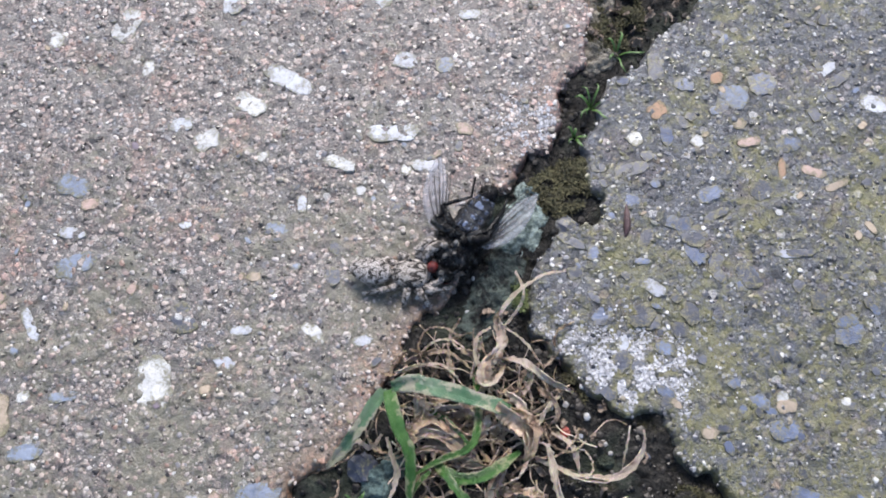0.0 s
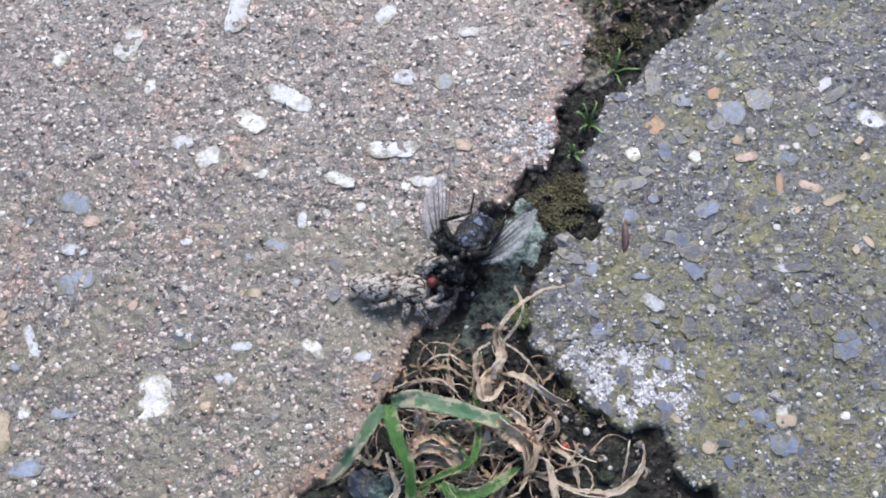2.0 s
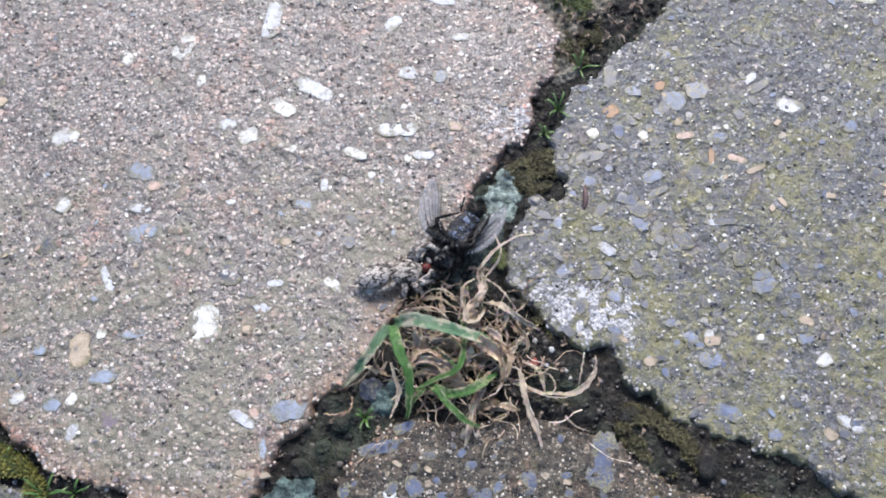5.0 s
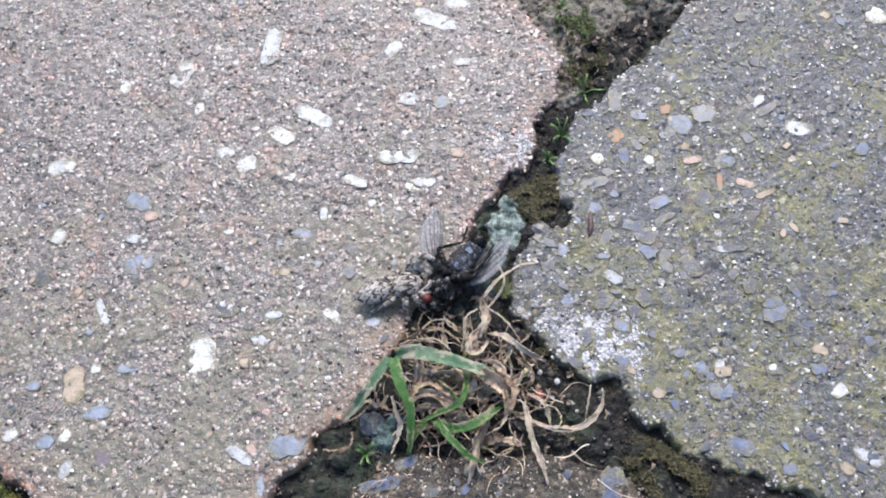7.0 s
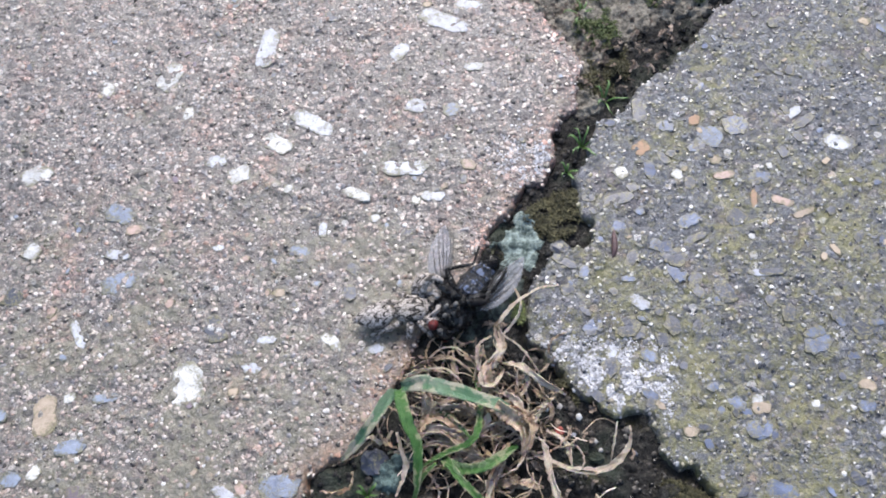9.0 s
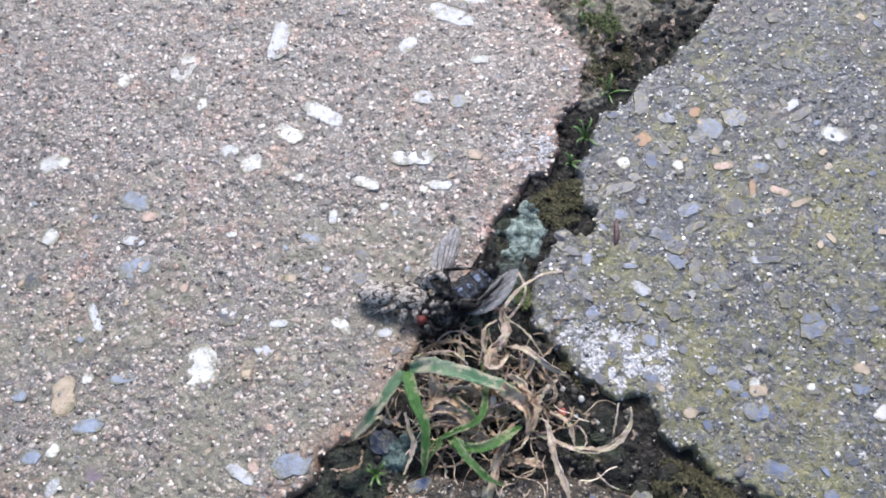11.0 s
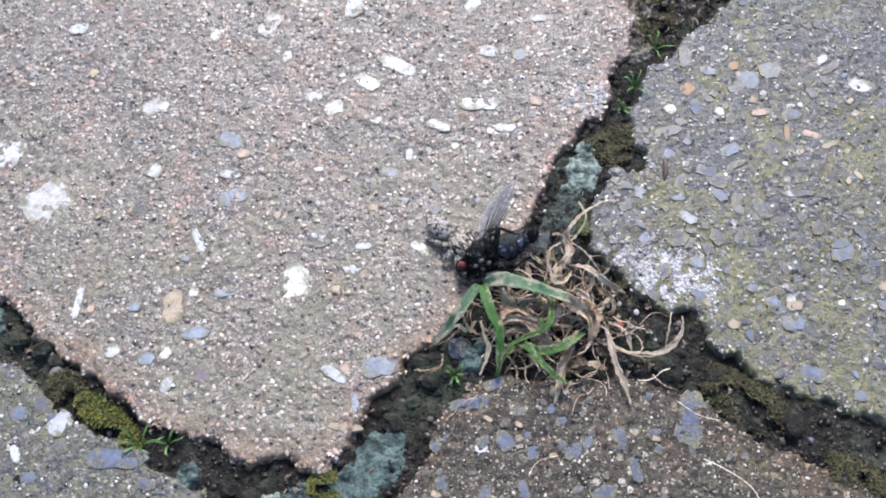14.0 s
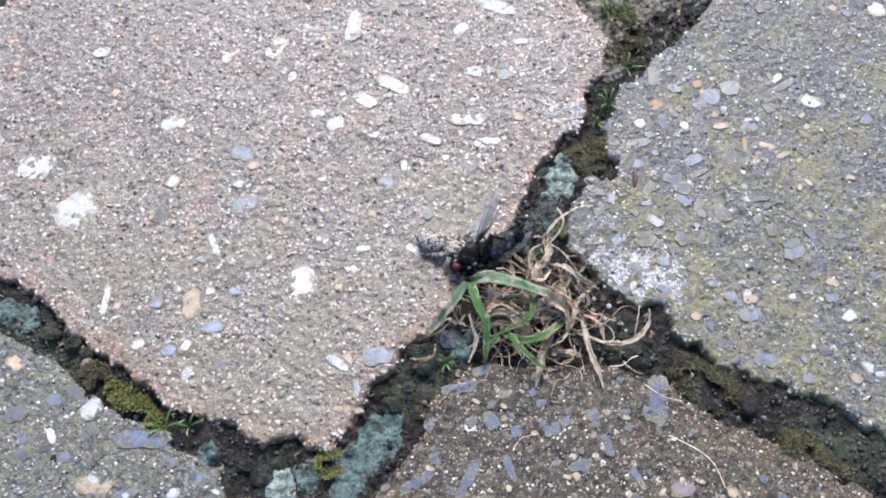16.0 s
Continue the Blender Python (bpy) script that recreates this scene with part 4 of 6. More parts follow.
def make_litter():
    """Bits of dead leaf and stalk lying on the soil of the joints, in one mesh."""
    r = random.Random(63)
    verts, faces = [], []
    for k in range(420):
        x, y = (r.uniform(8, 34), r.uniform(46, 67)) if k < 260 else (r.gauss(4, 5), r.gauss(11, 4)) if k < 340 else (r.uniform(-60, -15), r.uniform(-10, 12))
        if any(st.top(x, y)[1] > 0.3 for st in (stone_a, stone_b, stone_c, stone_d, stone_e)):
            continue
        a, long, z = r.uniform(0, math.tau), r.uniform(0.3, 1.4), float(soil_height(x, y)) + (0.65 if y > 46 else 0.25)
        pts = [(x, y, z - 0.1), (x + long * 0.5 * math.cos(a), y + long * 0.5 * math.sin(a), z + r.uniform(0.05, 0.4)), (x + long * math.cos(a + 0.5), y + long * math.sin(a + 0.5), z)]
        v, f, _ = ribbon(pts, r.uniform(0.12, 0.6), 0.05, 0.4, 1.0, 0.4, k, 0.2, crinkle=0.05)
        n = len(verts)
        verts += v
        faces += [tuple(i + n for i in face) for face in f]
    tagged(new("plant_litter", mesh_of("plant_litter", verts, faces, litter_skin, False)), "brown bits of dead leaf and stalk on the soil", "litter", kind="stuff")


make_litter()


def make_sprout(x, y, high, count, seed, label, spread=1.6):
    """A seedling: a few narrow pointed leaves from one root."""
    r = random.Random(seed)
    z = float(soil_height(x, y))
    ob = thing("grass_sprout", label, "grass", "sprouts in the joints", at=(x, y, z))
    for i in range(count):
        a, out = math.tau * i / count + r.uniform(-0.4, 0.4), spread * r.uniform(0.6, 1.2)
        h = high * r.uniform(0.6, 1.1)
        pts = [(0, 0, -0.15), (0.35 * out * math.cos(a), 0.35 * out * math.sin(a), 0.7 * h), (0.75 * out * math.cos(a), 0.75 * out * math.sin(a), h), (out * math.cos(a + 0.15), out * math.sin(a + 0.15), 0.85 * h)]
        v, f, uv = ribbon(pts, r.uniform(0.14, 0.26), 0.04, 0.3, 0.1, 0.0, seed + i, 0.05)
        part("leaf", mesh_of("leaf", v, f, sprout_green, True, uv), ob)


make_sprout(14.9, 45.7, 1.6, 5, 1, "small bright green grass seedling in the joint", 2.3)
make_sprout(12.3, 40.3, 1.5, 7, 2, "small bushy green seedling in the joint", 2.0)
make_sprout(10.6, 37.2, 1.2, 5, 3, "tiny green seedling at the stone edge", 1.3)
make_sprout(-8.2, 5.3, 1.2, 6, 4, "tiny star-shaped green seedling on dark soil", 1.5)
make_sprout(-38.9, -2.2, 1.6, 6, 5, "green grass seedling beside yellow moss", 2.6)
make_sprout(-36.2, -2.0, 1.2, 4, 6, "small green grass seedling in the joint", 1.8)
make_sprout(13.2, 57.2, 1.4, 6, 7, "green seedling among moss in the joint", 1.9)
make_sprout(23.5, 60.2, 1.4, 6, 8, "green seedling at the upper stone edge", 1.9)
make_sprout(-43.6, 1.2, 1.3, 5, 9, "green seedling among yellow moss", 1.6)


# ---- small loose things in the joints ----
def make_lump(name, label, category, x, y, size, mat, seed, group="", flat=0.7, lift=0.0):
    r = random.Random(seed)
    v, f = ball(size * r.uniform(0.9, 1.2), size * r.uniform(0.7, 1.0), size * flat, rings=6, sides=9, shape=lambda u, a: 1 + 0.2 * math.sin(3 * a + seed + 2 * u) + 0.12 * math.sin(5 * a + 4 * u))
    ob = new(name, mesh_of(name, v, f, mat, size < 0.5))
    ob.matrix_basis = pose(x * MM, y * MM, (float(soil_height(x, y)) + size * flat * 0.55 + lift) * MM, 0, 0, r.uniform(0, 180))
    tagged(ob, label, category, group)


for k, (x, y, size, mat) in enumerate([(10.4, 12.1, 0.3, white), (9.9, 10.6, 0.22, pale), (-14.4, -0.8, 0.42, white), (-14.9, 0.1, 0.3, pale),
                                       (7.6, 12.8, 0.2, white), (-46.6, 4.0, 0.55, tan), (-48.5, 4.9, 0.7, purple), (28.6, -4.6, 0.5, grey),
                                       (1.4, 23.9, 0.22, white), (0.8, 21.0, 0.2, white), (3.6, 19.4, 0.24, white), (15.2, 9.0, 0.3, grey), (26.0, -1.0, 0.3, grey)]):
    make_lump("pebble", "small rounded pebble on dark soil", "pebble", x, y, size, mat, k, "pebbles in the joints")
for k, (x, y, size) in enumerate([(-50.5, 7.4, 1.1), (-48.8, 6.2, 0.9), (-53.6, 8.6, 1.2), (-29.5, -6.2, 1.0), (-27.6, -7.4, 1.3), (-14.2, 0.4, 1.2), (-12.2, 2.4, 0.9), (-10.6, 4.6, 1.0),
                                 (14.6, 8.2, 0.8), (17.6, 5.4, 1.1), (24.6, 0.6, 1.2), (11.8, 8.6, 0.7), (13.4, 47.8, 0.8), (16.8, 53.0, 1.0)]):
    make_lump("soil_clod", "crumbly dark lump of damp soil in the joint", "soil", x, y, size, soil, 60 + k, "clods of soil", flat=0.6)
make_lump("clay_fragment", "small broken red clay fragment on soil", "fragment", 8.6, 10.9, 0.55, fragment_red, 31, flat=0.45)
make_lump("slate_splinter", "dark bluish slate splinter in the joint", "stone splinter", -7.6, 8.2, 1.3, dark, 33, flat=0.3)
make_lump("slate_splinter", "blue-grey slate splinter bedded in the joint", "stone splinter", 9.6, 28.6, 1.1, dark, 34, flat=0.22)


def make_husk():
    z = stone_b.top(14.6, 28.8)[0]
    v, f = tube(smooth_path([(-0.2, -1.5, 0.05), (0, -0.6, 0.2), (0.05, 0.5, 0.22), (0.1, 1.5, 0.05)], 3), [0.08, 0.18, 0.26, 0.3, 0.3, 0.3, 0.26, 0.2, 0.14, 0.06], 8)
    ob = new("seed_husk", mesh_of("seed_husk", v, f, husk_brown))
    ob.location = (14.6 * MM, 28.8 * MM, (z + 0.12) * MM)
    tagged(ob, "narrow dark brown seed husk lying on the mossy stone", "seed husk")


make_husk()


def make_fibre(pts, stone, thick):
    path = [(x, y, stone.top(x, y)[0] + h) for x, y, h in smooth_path([(x, y, h) for x, y, h in pts], 6)]
    path = smooth_path(path[::3] + [path[-1]], 3)
    ob = new("root_fibre", mesh_of("root_fibre", *tube(path, [thick] * len(path), 6), dry_skin))
    tagged(ob, "thin pale root fibre lying on the stone", "fibre")


make_fibre([(15.6, -3.0, 0.35), (18.0, -4.3, 0.6), (19.9, -5.9, 0.5), (20.9, -8.4, 0.3)], stone_c, 0.06)
make_fibre([(13.6, 2.6, 0.35), (15.4, 1.2, 0.5), (17.4, 0.7, 0.4)], stone_c, 0.04)


# ---- the fly, lying on its back ----
def insect_skin(name, colour, other, size, rough, metal=0.0, gloss=0.5, depth=0.04):
    return plain_skin(name, colour, other, size, rough, depth, metal, gloss)


def shell_skin():
    """Black chitin: polished in places, dusted dull in others, with pale specks painted in for glints."""
    m, t, bsdf, where, local = material("fly_black")
    n, fine = noisy(t, local, 0.7, 4.0, 0.65), noisy(t, local, 0.12, 3.0, 0.7)
    base = mixed(t, band(t, n, 0.52, 0.62), rgb(0.0025, 0.0025, 0.003), rgb(0.011, 0.011, 0.013))
    # pale specks in the colour stand in for fine glints
    base = mixed(t, band(t, fine, 0.66, 0.72), base, rgb(0.1, 0.1, 0.11))
    finish(t, bsdf, base, ramp(t, n, [(0.45, (0.16,) * 3), (0.6, (0.5,) * 3)]), calc(t, "ADD", n, calc(t, "MULTIPLY", fine, 0.4)), 0.16, gloss=ramp(t, n, [(0.4, (0.6,) * 3), (0.52, (0.06,) * 3)]))
    return m


fly_black = shell_skin()


def belly_skin():
    """Blue-grey dusted plates with dark seams, black at the sides."""
    m, t, bsdf, where, local = material("fly_belly")
    axis = node(t, "SeparateXYZ", Vector=local)
    x, y = calc(t, "MULTIPLY", axis.outputs[0], 1000.0), calc(t, "ABSOLUTE", calc(t, "MULTIPLY", axis.outputs[1], 1000.0))
    n = noisy(t, local, 0.8, 4.0, 0.7, 0.5)
    dust = mixed(t, band(t, n, 0.44, 0.54), rgb(0.006, 0.008, 0.015), rgb(0.1, 0.13, 0.21))
    seam = calc(t, "SINE", calc(t, "ADD", calc(t, "MULTIPLY", x, 6.4), calc(t, "MULTIPLY", n, 9.0)))
    dust = mixed(t, calc(t, "MULTIPLY", band(t, seam, 0.2, 0.5), 0.95), dust, rgb(0.004, 0.005, 0.008))
    dust = mixed(t, calc(t, "MULTIPLY", band(t, calc(t, "ABSOLUTE", calc(t, "SUBTRACT", y, calc(t, "MULTIPLY", n, 0.9))), 0.2, 0.1), 0.9), dust, rgb(0.006, 0.008, 0.012))
    base = mixed(t, band(t, calc(t, "ADD", y, calc(t, "MULTIPLY", n, 0.7)), 1.15, 1.4), dust, rgb(0.004, 0.004, 0.005))
    finish(t, bsdf, base, 0.24, calc(t, "ADD", n, calc(t, "MULTIPLY", noisy(t, local, 0.3, 3.0, 0.6), 0.7)), 0.34, gloss=0.5)
    return m


fly_blue = belly_skin()
fly_eye = insect_skin("fly_red_eye", (0.12, 0.013, 0.011), (0.05, 0.007, 0.006), 0.3, 0.4, gloss=0.4)
fly_face = insect_skin("fly_face", (0.03, 0.028, 0.027), (0.13, 0.125, 0.12), 0.3, 0.55)
fly_glint = insect_skin("fly_glint_hair", (0.2, 0.2, 0.22), (0.07, 0.07, 0.08), 0.3, 0.4)
vein_skin = insect_skin("wing_vein", (0.018, 0.016, 0.016), (0.05, 0.045, 0.042), 0.4, 0.5)


def membrane():
    m, t, bsdf, where, local = material("wing_membrane")
    a = noisy(t, local, 1.2, 4.0, 0.6)
    finish(t, bsdf, mixed(t, a, rgb(0.55, 0.56, 0.6), rgb(0.8, 0.8, 0.84)), 0.3, noisy(t, local, 0.35, 3.0), 0.05, gloss=0.4)
    clear = node(t, "BsdfTransparent", Color=rgb(0.9, 0.9, 0.92))
    glow = node(t, "BsdfTranslucent", Color=rgb(0.9, 0.9, 0.94))
    lit = node(t, "MixShader", i0=0.45, i1=bsdf.outputs[0], i2=glow.outputs[0])
    share = node(t, "MixShader", i0=0.27, i1=clear.outputs[0], i2=lit.outputs[0])
    t.links.new(share.outputs[0], t.nodes["Material Output"].inputs[0])
    return m


wing_skin = membrane()


def hairs(count, seed, spot, length, thick):
    """Short bristles: spot() gives a root and a direction."""
    r = random.Random(seed)
    pieces = []
    for _ in range(count):
        p, d = spot(r)
        p, d = Vector(p), Vector(d).normalized()
        d = (d + Vector((r.uniform(-0.4, 0.4), r.uniform(-0.4, 0.4), r.uniform(-0.3, 0.3)))).normalized()
        k = length * r.uniform(0.6, 1.3)
        one = d.cross(Vector((0.2, 0.3, 0.9))).normalized() * thick
        two = d.cross(one).normalized() * thick
        pieces.append(([tuple(p + one), tuple(p - 0.5 * one + two), tuple(p - 0.5 * one - two), tuple(p + d * k)], [(0, 1, 3), (1, 2, 3), (2, 0, 3)]))
    return join(pieces)


def wing_mesh(name, length, width, side):
    """A fly's wing along +x from its root, with raised veins; side +1 or -1 bows it."""
    n = 16
    top, bottom = [], []
    for i in range(n + 1):
        s = i / n
        lead = 0.34 * math.sin(math.pi * min(1, s * 0.98 + 0.02)) ** 0.7
        trail = 0.72 * math.sin(math.pi * s ** 0.85) ** 0.75
        top.append((length * s, side * width * lead))
        bottom.append((length * s, -side * width * trail))
    verts, faces = [], []
    rows = 7
    for layer in (0, 1):
        for i in range(n + 1):
            for k in range(rows):
                q = k / (rows - 1)
                x = top[i][0]
                y = top[i][1] * (1 - q) + bottom[i][1] * q
                verts.append((x, y, 0.12 * math.sin(q * 9) * math.sin(i / n * 3.0) + 0.22 * math.sin(math.pi * i / n) - 0.02 * layer))
    m = (n + 1) * rows
    for i in range(n):
        for k in range(rows - 1):
            a = i * rows + k
            faces += [(a, a + 1, a + rows + 1, a + rows), (m + a, m + a + rows, m + a + rows + 1, m + a + 1)]
    for i in range(n):
        a, b = i * rows, i * rows + rows - 1
        faces += [(a, a + rows, m + a + rows, m + a), (b, m + b, m + b + rows, b + rows)]
    return verts, faces


def vein_mesh(length, width, side):
    pieces = []
    for end, bow, reach in ((0.3, 0.34, 0.96), (0.18, 0.24, 0.98), (0.02, 0.12, 0.99), (-0.16, 0.0, 0.97), (-0.36, -0.14, 0.9), (-0.55, -0.3, 0.72)):
        pts = []
        for k in range(9):
            s = k / 8
            y = side * width * (bow * math.sin(math.pi * s * 0.8) + end * s * s * 0.55)
            q = 0.5 - (y * side / width) * 0.5
            pts.append((length * s * reach, y, 0.14 + 0.22 * math.sin(math.pi * s * reach) + 0.1 * math.sin(q * 9) * math.sin(s * 3.0)))
        pieces.append(tube(pts, [0.085 - 0.07 * k / 8 for k in range(9)], 5))
    for s, a, b in ((0.52, 0.18, -0.1), (0.7, -0.08, -0.3)):
        pieces.append(tube([(length * s, side * width * a, 0.24), (length * (s + 0.03), side * width * b, 0.24)], [0.04, 0.03], 5))
    return pieces


def make_fly():
    fly = thing("fly", "dead black fly with red eyes, lying on its back", "fly")
    part("thorax", mesh_of("thorax", *ball(2.0, 1.95, 1.4, (0.1, 0, -0.1), 18, 24, lambda u, a: 1 + 0.09 * math.sin(6 * a + 9 * u) * (1 - u * u) + 0.05 * math.sin(13 * u)), fly_black), fly)

    def plates(u, a):
        return (0.88 + 0.2 * u) * (1 + 0.045 * math.sin(u * 14)) * (1 + 0.03 * math.sin(5 * a))
    abdomen = part("abdomen", mesh_of("abdomen", *ball(2.6, 1.6, 1.25, (-3.3, 0, 0.0), 26, 22, plates), fly_blue), fly, "blue-grey segmented abdomen")
    part("tail", mesh_of("tail", *ball(0.95, 0.95, 0.75, (-5.6, 0, 0.1), 8, 12), fly_black), fly)
    pieces = []
    for i in range(4):
        x = -1.9 - i * 0.95
        w = 1.42 * math.sqrt(max(0.1, 1 - ((x + 3.3) / 2.7) ** 2))
        pts = [(x + 0.1 * math.cos(k), w * math.sin(k * 0.42) * 0.98, 0.08 + 1.2 * (w / 1.68) * math.cos(k * 0.42)) for k in range(-3, 4)]
        pieces.append(tube(pts, [0.02, 0.03, 0.035, 0.035, 0.035, 0.03, 0.02], 6))
    part("segment_edges", mesh_of("segment_edges", *join(pieces), fly_black), abdomen)
    head = part("head", mesh_of("head", *ball(0.8, 1.15, 0.9, (2.35, 0.2, -0.35), 10, 14), fly_black), fly)
    for y, z in ((-0.6, 0.45), (0.7, -0.65)):
        part("eye", mesh_of("eye", *ball(0.5, 0.48, 0.5, (2.55, y, z), 10, 14), fly_eye), head, "brick-red compound eye")
    part("mouthparts", mesh_of("mouthparts", *join([tube([(2.6, 0.3, 0.5), (2.9, 0.4, 0.8), (2.8, 0.4, 1.05)], [0.26, 0.2, 0.24]), tube([(2.7, 0.5, 0.6), (3.0, 0.7, 0.8)], [0.08, 0.1])]), fly_face), head)
    # legs: along the body (forwards +), across, up
    for pts, fat in (([(0.3, 0.5, 0.7), (1.0, 1.5, 0.7), (1.9, 1.3, 0.4), (2.4, 0.7, 0.3)], 0.34),
                     ([(0.3, -0.5, 0.8), (1.6, -1.4, 0.6), (2.4, -1.0, 0.4), (2.8, -0.3, 0.3)], 0.36),
                     ([(-0.5, 0.5, 1.2), (-1.75, 2.2, 1.4), (-2.7, 1.9, 1.0), (-3.7, 2.0, 0.5)], 0.46),
                     ([(-0.7, 0.1, 1.2), (-0.65, -2.7, 1.4), (-1.7, -2.3, 1.1), (-2.4, -2.7, 0.7)], 0.44),
                     ([(-1.0, 0.5, 1.0), (-2.3, 1.8, 1.2), (-4.6, 1.9, 0.9), (-5.9, 1.6, 0.7)], 0.4),
                     ([(-0.9, -0.5, 1.1), (-2.35, -2.7, 1.2), (-4.2, -0.95, 1.4), (-6.1, -1.7, 0.9)], 0.34)):
        a, b, c, d = (Vector(p) for p in pts)
        path = [a, a.lerp(b, 0.35), a.lerp(b, 0.75), b, b.lerp(c, 0.1), b.lerp(c, 0.6), c, c.lerp(d, 0.5), d]
        leg = part("leg", mesh_of("leg", *tube(path, [fat * 0.7, fat, fat * 0.95, fat * 0.55, fat * 0.5, fat * 0.5, fat * 0.38, fat * 0.28, fat * 0.3], 8), fly_black), fly)

        def on_leg(r, path=path):
            k = r.randrange(1, len(path) - 1)
            p = path[k].lerp(path[k + 1], r.random())
            return p, (r.uniform(-1, 1), r.uniform(-1, 1), r.uniform(-0.2, 1))
        part("bristles", mesh_of("bristles", *hairs(26, int(fat * 1000), on_leg, 0.45, 0.025), fly_black, False), leg)

    def on_body(r):
        a, u = r.uniform(0, math.tau), r.uniform(-0.95, 0.95)
        k = math.sqrt(1 - u * u)
        return (0.1 + 2.0 * u, 1.95 * k * math.cos(a), 1.4 * k * math.sin(a)), (u, k * math.cos(a), k * math.sin(a))

    def on_tail(r):
        a, u = r.uniform(0, math.tau), r.uniform(-1, 0.2)
        k = math.sqrt(1 - u * u)
        return (-5.5 + 0.9 * u, 0.95 * k * math.cos(a), 0.75 * k * math.sin(a)), (u * 1.3, k * math.cos(a), k * math.sin(a))
    part("bristles", mesh_of("bristles", *hairs(220, 1, on_body, 0.5, 0.03), fly_black, False), fly)
    # shorter bristles coloured grey to imitate pale glints on the thorax
    part("bristles", mesh_of("bristles", *hairs(150, 5, on_body, 0.32, 0.02), fly_glint, False), fly)
    part("bristles", mesh_of("bristles", *hairs(90, 2, on_tail, 0.75, 0.035), fly_black, False), fly)
    # hips and knees, dusted grey
    for x, y, z, r in ((0.7, -0.45, 1.45, 0.22), (0.05, 0.12, 1.5, 0.22), (0.9, 0.5, 1.4, 0.28), (-0.4, 0.6, 1.5, 0.26), (1.4, -0.1, 1.2, 0.2), (-0.5, -0.5, 1.5, 0.3)):
        part("hip", mesh_of("hip", *ball(r * 1.3, r, r, (x, y, z), 7, 10), fly_face if y < 0.3 and x > 0 else fly_black), fly)
    wings = []
    for side, root in ((-1, (-0.5, -1.75, 0.0)), (1, (-1.1, 1.75, 0.0))):
        wing = part("wing", mesh_of("wing", *wing_mesh("wing", 6.9, 2.1, side), wing_skin), fly, "clear veined wing", pose(root[0] * MM, root[1] * MM, root[2] * MM))
        for piece in vein_mesh(6.9, 2.1, side):
            part("vein", mesh_of("vein", *piece, vein_skin), wing)
        wings.append((wing, root))
    return fly, wings


fly, fly_wings = make_fly()


# ---- the jumping spider ----
def spider_skin(name, pale_tone, mid_tone, dark_tone, rows, rim=0.0, ring=None):
    """Pale grey hairs with dark scalloped rows across the body; rim: half width inside a dark margin."""
    m, t, bsdf, where, local = material(name)
    axis = node(t, "SeparateXYZ", Vector=local)
    x, y = calc(t, "MULTIPLY", axis.outputs[0], 1000.0), calc(t, "ABSOLUTE", calc(t, "MULTIPLY", axis.outputs[1], 1000.0))
    n = noisy(t, local, 0.4, 4.0, 0.7)
    fine = noisy(t, local, 0.1, 3.0, 0.7)
    base = mixed(t, band(t, n, 0.44, 0.54), rgb(*mid_tone), rgb(*pale_tone))
    base = mixed(t, calc(t, "MULTIPLY", band(t, fine, 0.53, 0.58), 0.5), base, rgb(*[min(1, v * 1.2) for v in pale_tone]))
    base = mixed(t, calc(t, "MULTIPLY", band(t, fine, 0.46, 0.41), 0.55), base, rgb(*dark_tone))
    bow = calc(t, "ABSOLUTE", calc(t, "SINE", calc(t, "MULTIPLY", y, 4.6)))
    phase = calc(t, "FRACT", calc(t, "ADD", calc(t, "MULTIPLY", x, rows), calc(t, "ADD", calc(t, "MULTIPLY", bow, 0.5), calc(t, "ADD", calc(t, "MULTIPLY", y, 0.35), calc(t, "MULTIPLY", n, 1.3)))))
    line = calc(t, "MULTIPLY", band(t, phase, 0.38, 0.28), band(t, noisy(t, local, 0.6, 2.0), 0.36, 0.43))
    base = mixed(t, calc(t, "MULTIPLY", line, 0.95), base, rgb(*dark_tone))
    if ring:
        far = calc(t, "ADD", calc(t, "POWER", calc(t, "DIVIDE", calc(t, "SUBTRACT", x, ring[0]), ring[1]), 2.0), calc(t, "POWER", calc(t, "DIVIDE", y, ring[2]), 2.0))
        far = calc(t, "ABSOLUTE", calc(t, "SUBTRACT", calc(t, "ADD", far, calc(t, "MULTIPLY", n, 0.4)), 0.85))
        base = mixed(t, calc(t, "MULTIPLY", band(t, far, 0.1, 0.05), band(t, noisy(t, local, 0.5, 2.0), 0.42, 0.5)), base, rgb(*dark_tone))
    if rim:
        base = mixed(t, band(t, calc(t, "ADD", y, calc(t, "MULTIPLY", n, 0.35)), rim, rim + 0.12), base, rgb(*dark_tone))
    finish(t, bsdf, base, 0.7, calc(t, "ADD", fine, n), 0.1, gloss=0.25)
    return m


spider_back = spider_skin("spider_abdomen", (0.56, 0.515, 0.485), (0.23, 0.205, 0.19), (0.016, 0.014, 0.012), 1.25, 1.27)
spider_front = spider_skin("spider_carapace", (0.48, 0.435, 0.395), (0.22, 0.195, 0.17), (0.02, 0.017, 0.015), 0.5, 1.38, (1.55, 1.6, 1.15))
spider_legs = spider_skin("spider_legs", (0.48, 0.435, 0.4), (0.21, 0.185, 0.165), (0.05, 0.043, 0.036), 1.1)
spider_palp = spider_skin("spider_palp", (0.48, 0.435, 0.4), (0.21, 0.185, 0.165), (0.05, 0.043, 0.036), 0.6)
spider_hair = plain_skin("spider_hair", (0.5, 0.455, 0.42), (0.22, 0.2, 0.18), 0.3, 0.8, own=0.5)
